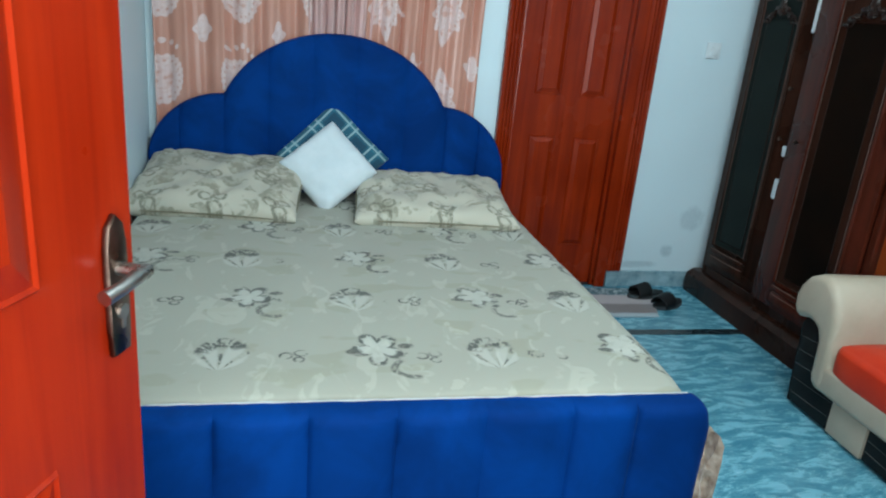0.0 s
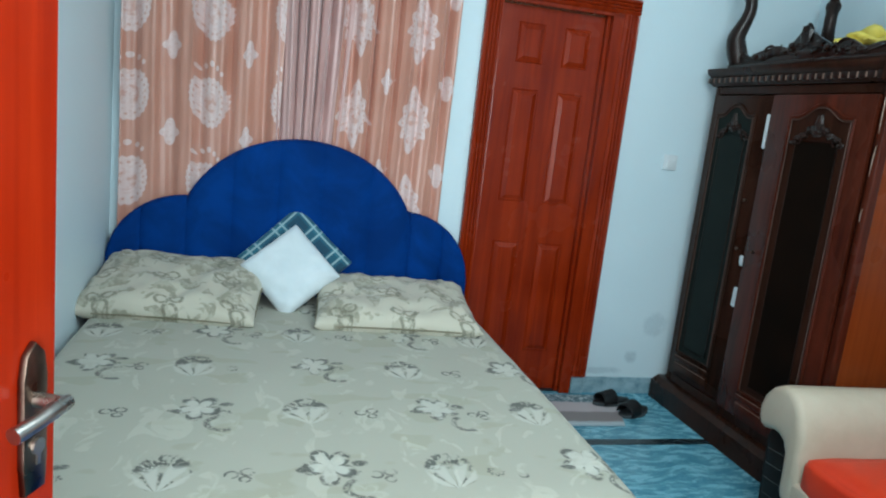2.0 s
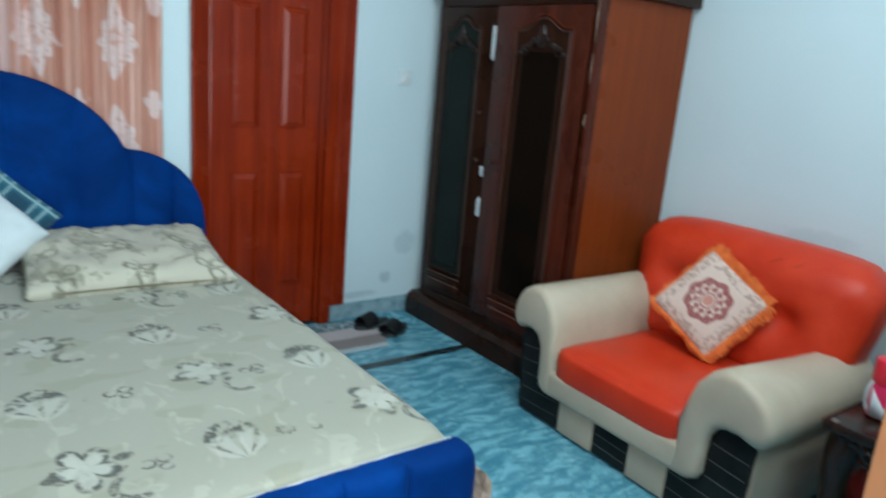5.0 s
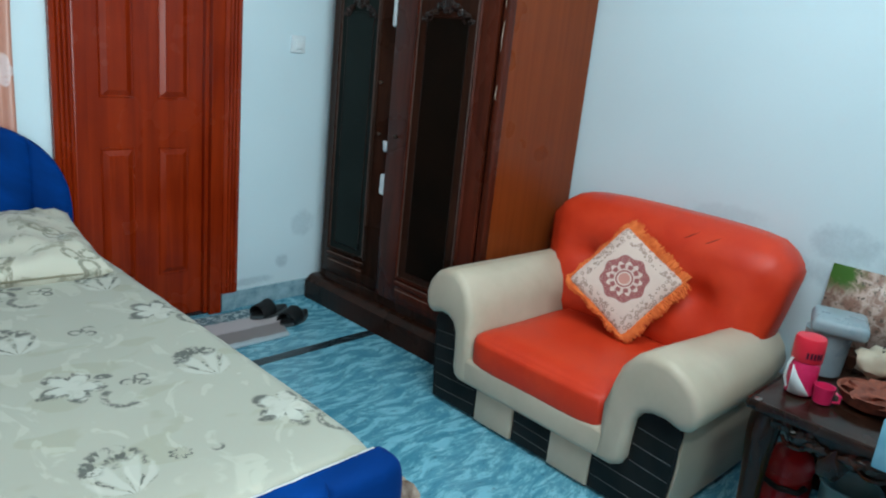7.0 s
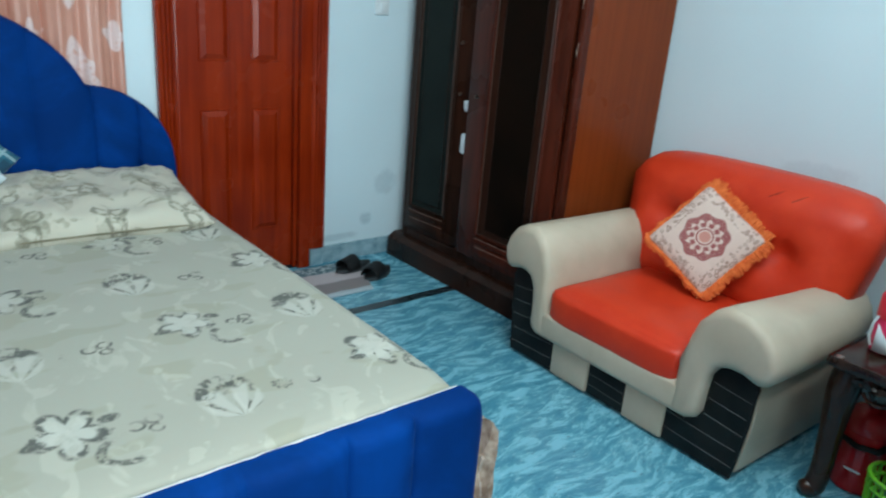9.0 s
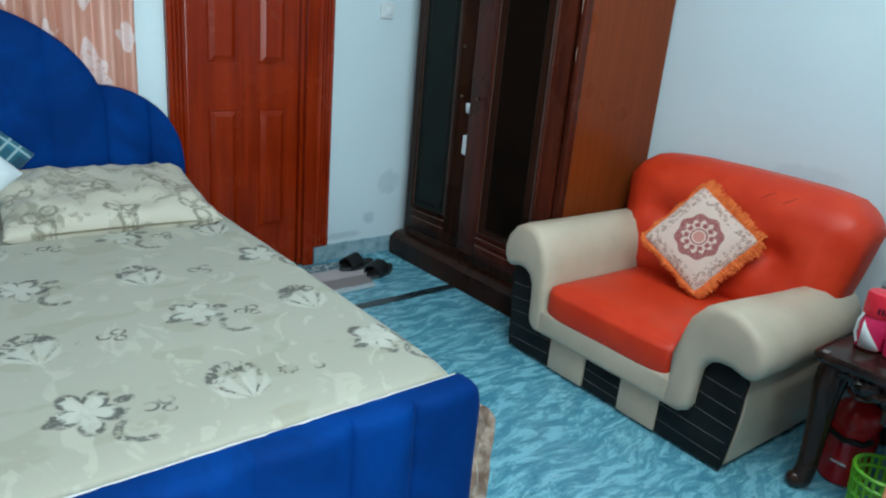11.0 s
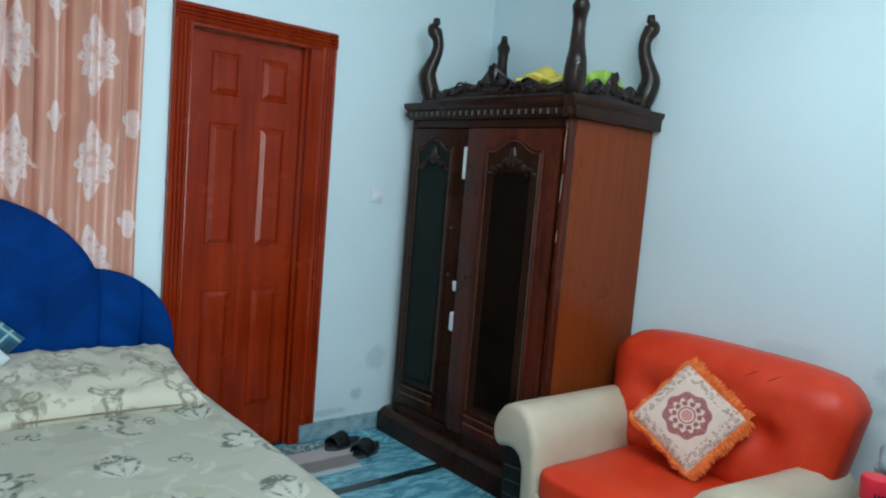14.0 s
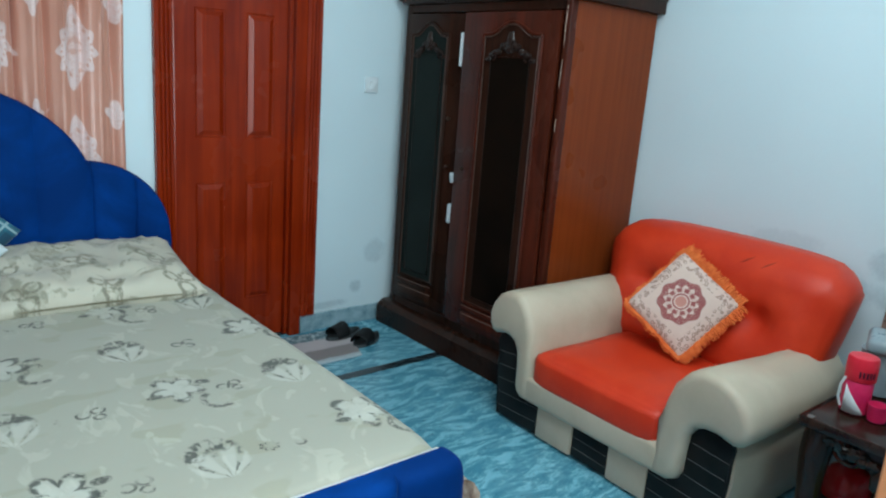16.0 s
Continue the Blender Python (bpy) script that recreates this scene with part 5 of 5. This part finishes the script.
part("stud", lathe([(0.012, 0), (0.012, 0.003), (0.006, 0.005)], 12, Matrix.Translation((SX0 + 0.022, TB - 0.022, ST - 0.002))), STEEL, side_table, "round metal stud")

BX, BY = 3.05, 1.405
bottle = thing("water_bottle", (BX, BY, ST), "pink plastic water bottle with a cup-like side spout", "bottle")
at = Matrix.Translation((BX, BY, ST))
body = part("body", lathe([(0.036, 0), (0.042, 0.004), (0.043, 0.06), (0.043, 0.105), (0.040, 0.11)], 24, at), PINK, bottle)
lid = part("lid", lathe([(0.044, 0.111), (0.0455, 0.116), (0.0455, 0.178), (0.042, 0.188), (0.030, 0.190)], 24, at), PINKRED, bottle, "deep pink screw lid")
wrap = []
for k in range(8):
    th = radians(150 + 12 * k)
    wrap.append((BX + 0.0438 * math.cos(th), BY + 0.0438 * math.sin(th)))
lab = bmesh.new()
lo = [lab.verts.new((x, y, ST + 0.006)) for x, y in wrap]
hi = [lab.verts.new((x, y, ST + 0.012 + 0.085 * k / 7)) for k, (x, y) in enumerate(wrap[::-1])][::-1]
for k in range(7):
    lab.faces.new((lo[k], lo[k + 1], hi[k + 1], hi[k]))
ob = part("label", lab, WHITE, bottle, "white patch on the side")
k = ob.modifiers.new("thick", "SOLIDIFY")
k.thickness, k.offset = 0.001, 1
for k in range(5):
    th = radians(196 + 13 * k)
    bar = moved(box((-0.001, -0.0032, -0.010), (0.001, 0.0032, 0.010)), Matrix.Translation((BX + 0.0458 * math.cos(th), BY + 0.0458 * math.sin(th), ST + 0.137)) @ Matrix.Rotation(th, 4, "Z"))
    part("print_bar", bar, INK, bottle, "dark bar of print")
part("strap", tube([(BX - 0.038, BY + 0.028, ST + 0.118), (BX - 0.046, BY + 0.036, ST + 0.09), (BX - 0.047, BY + 0.036, ST + 0.05), (BX - 0.040, BY + 0.028, ST + 0.02)], 0.004, 6), WHITE, bottle, "thin pale carrying strap")
cup = thing("small_cup", (3.035, 1.332, ST), "small pink plastic cup", "cup")
part("cup", lathe([(0.022, 0), (0.026, 0.003), (0.030, 0.052), (0.031, 0.055), (0.028, 0.055), (0.024, 0.006), (0.001, 0.005)], 20, Matrix.Translation((3.035, 1.332, ST))), PINK, cup)
part("handle", tube([(3.035, 1.300, ST + 0.045), (3.03, 1.284, ST + 0.040), (3.03, 1.284, ST + 0.02), (3.035, 1.303, ST + 0.012)], 0.004, 6), PINK, cup)
tub = thing("plastic_tub", (3.30, 1.42, ST), "translucent grey plastic tub with a lid", "tub")
part("tub", lathe([(0.055, 0), (0.062, 0.004), (0.072, 0.14), (0.075, 0.15), (0.070, 0.15)], 24, Matrix.Translation((3.30, 1.42, ST))), GREYPLASTIC, tub)
part("lid", moved(box((-0.095, -0.085, 0.151), (0.095, 0.085, 0.205), 0.02, 3), Matrix.Translation((3.31, 1.40, ST)) @ Matrix.Rotation(0.3, 4, "Z")), GREYPLASTIC, tub, "box-shaped grey lid")
bag = thing("black_bag", (3.30, 1.20, ST), "black and pale patterned bag lying on the table", "bag")
part("bag", blobby((3.30, 1.20, ST + 0.085), (0.075, 0.10, 0.084), 14.0, 0.6, 3), BLACK, bag, sharp=60)
part("print_patch", blobby((3.265, 1.235, ST + 0.10), (0.055, 0.07, 0.055), 24.0, 0.6, 3), CREAM, bag, "pale patterned patch", 60)
basket = thing("woven_tray", (3.13, 1.22, ST), "reddish woven tray of small things", "tray")
part("tray", lathe([(0.05, 0), (0.08, 0.010), (0.096, 0.045), (0.10, 0.05), (0.092, 0.05), (0.07, 0.018), (0.001, 0.014)], 22, Matrix.Translation((3.14, 1.225, ST))), WICKER, basket)
part("filling", blobby((3.14, 1.225, ST + 0.045), (0.075, 0.075, 0.032), 7.0, 0.9, 3), WICKER, basket, "reddish heap of small things", 50)
pk = thing("picture_board", (3.60, 1.40, 0.50), "colourful printed cardboard leaning on the wall", "picture board")
bm = bmesh.new()
lay_uv = bm.loops.layers.uv.new("uv")
quad = [bm.verts.new(p) for p in ((3.60, 1.545, 0.52), (3.60, 1.18, 0.52), (3.645, 1.18, 0.80), (3.645, 1.545, 0.80))]
f = bm.faces.new(quad)
for loop, q in zip(f.loops, ((0, 0), (1.4, 0), (1.4, 1), (0, 1))):
    loop[lay_uv].uv = q
ob = part("print", bm, PAPER, pk)
k = ob.modifiers.new("thick", "SOLIDIFY")
k.thickness, k.offset = 0.004, 0
part("stand", box((3.50, 1.17, 0.0), (3.640, 1.50, 0.518), 0.006), DARKWOOD, pk, "dark wooden ledge it stands on")

pot = thing("red_canister", (3.10, 1.385, 0), "dark red enamel canister under the table", "canister")
at = Matrix.Translation((3.10, 1.385, 0)) @ Matrix.Diagonal((0.80, 0.80, 0.98, 1))
part("body", lathe([(0.085, 0), (0.095, 0.006), (0.098, 0.19), (0.090, 0.215)], 28, at), REDMETAL, pot)
part("lid", lathe([(0.092, 0.216), (0.096, 0.222), (0.094, 0.25), (0.075, 0.285), (0.035, 0.305), (0.012, 0.31), (0.016, 0.325), (0.010, 0.335)], 28, at), REDMETAL, pot, "domed red lid")
part("handle", tube([(3.055, 1.315, 0.195), (3.025, 1.325, 0.184), (3.012, 1.385, 0.178), (3.028, 1.44, 0.184), (3.06, 1.453, 0.195)], 0.010, 8), BLACK, pot, "dark curved handle")
part("label", box((3.0165, 1.355, 0.085), (3.0195, 1.405, 0.091)), WHITE, pot, "thin pale mark")
bowl = thing("plastic_bowl", (3.13, 1.21, 0), "pale teal plastic bucket under the table", "bucket")
part("bowl", lathe([(0.055, 0), (0.066, 0.006), (0.082, 0.225), (0.088, 0.235), (0.083, 0.235), (0.074, 0.02), (0.001, 0.012)], 24, Matrix.Translation((3.13, 1.21, 0.0))), TEALPLASTIC, bowl)
part("rim", tube([(3.13 + 0.087 * math.cos(q * math.pi / 14), 1.21 + 0.087 * math.sin(q * math.pi / 14), 0.234) for q in range(28)], 0.005, 6, True), TEALPLASTIC, bowl)
GX, GY = 2.93, 1.22
green = thing("plastic_basket", (GX, GY, 0), "bright green plastic mesh basket on the floor", "basket")
part("bottom", lathe([(0.07, 0.0), (0.073, 0.012), (0.001, 0.013)], 24, Matrix.Translation((GX, GY, 0))), GREENPLASTIC, green)
for z, r in ((0.05, 0.077), (0.10, 0.082), (0.15, 0.086), (0.185, 0.089)):
    part("hoop", tube([(GX + r * math.cos(q * math.pi / 14), GY + r * math.sin(q * math.pi / 14), z) for q in range(28)], 0.0065, 6, True), GREENPLASTIC, green)
for k in range(24):
    th = 2 * math.pi * k / 24
    part("rib", tube([(GX + 0.073 * math.cos(th), GY + 0.073 * math.sin(th), 0.008), (GX + 0.089 * math.cos(th), GY + 0.089 * math.sin(th), 0.185)], 0.0055, 5), GREENPLASTIC, green)

# cupboard beside the entrance
cup_b = thing("cupboard", (1.74, 0.68, 0), "light orange wooden cupboard beside the entrance", "cupboard")
part("side_panel", box((1.526, 0.46, 0.0), (1.548, 0.903, 1.69), 0.003, 1), PINE, cup_b)
part("side_panel", box((1.92, 0.46, 0.0), (1.942, 0.903, 1.69), 0.003, 1), PINE, cup_b)
part("top", box((1.52, 0.455, 1.691), (1.948, 0.908, 1.716), 0.003, 1), PINE, cup_b)
part("back_panel", box((1.55, 0.46, 0.02), (1.918, 0.475, 1.689)), INSIDE, cup_b)
door = part("door", box((1.5505, 0.878, 0.05), (1.9175, 0.896, 1.685), 0.003, 1), DARKWOOD, cup_b, "dark brown cupboard door")
part("knob", lathe([(0.006, 0), (0.006, 0.012), (0.012, 0.018), (0.010, 0.028)], 12, Matrix.Translation((1.885, 0.896, 0.95)) @ Matrix.Rotation(radians(-90), 4, "X")), STEEL, door)

towel = box((2.866, 0.992, 0.501), (2.985, 1.135, 0.79), 0.03, 4)
bmesh.ops.subdivide_edges(towel, edges=[e for e in towel.edges if e.calc_length() > 0.06], cuts=4, use_grid_fill=True)
for v in towel.verts:
    if v.co.z > 0.51:
        v.co += 0.012 * Vector((noise.noise(v.co * 13), noise.noise(v.co * 13 + Vector((5, 2, 1))), noise.noise(v.co * 9)))
hung = thing("folded_towel", (2.92, 1.06, 0.5), "light blue folded towel standing on the side table", "towel")
part("towel", towel, BLUECLOTH, hung, sharp=70)
part("flap", moved(box((2.838, 0.995, 0.455), (2.850, 1.135, 0.60), 0.005, 2), Matrix()), BLUECLOTH, hung, "end hanging over the table edge")
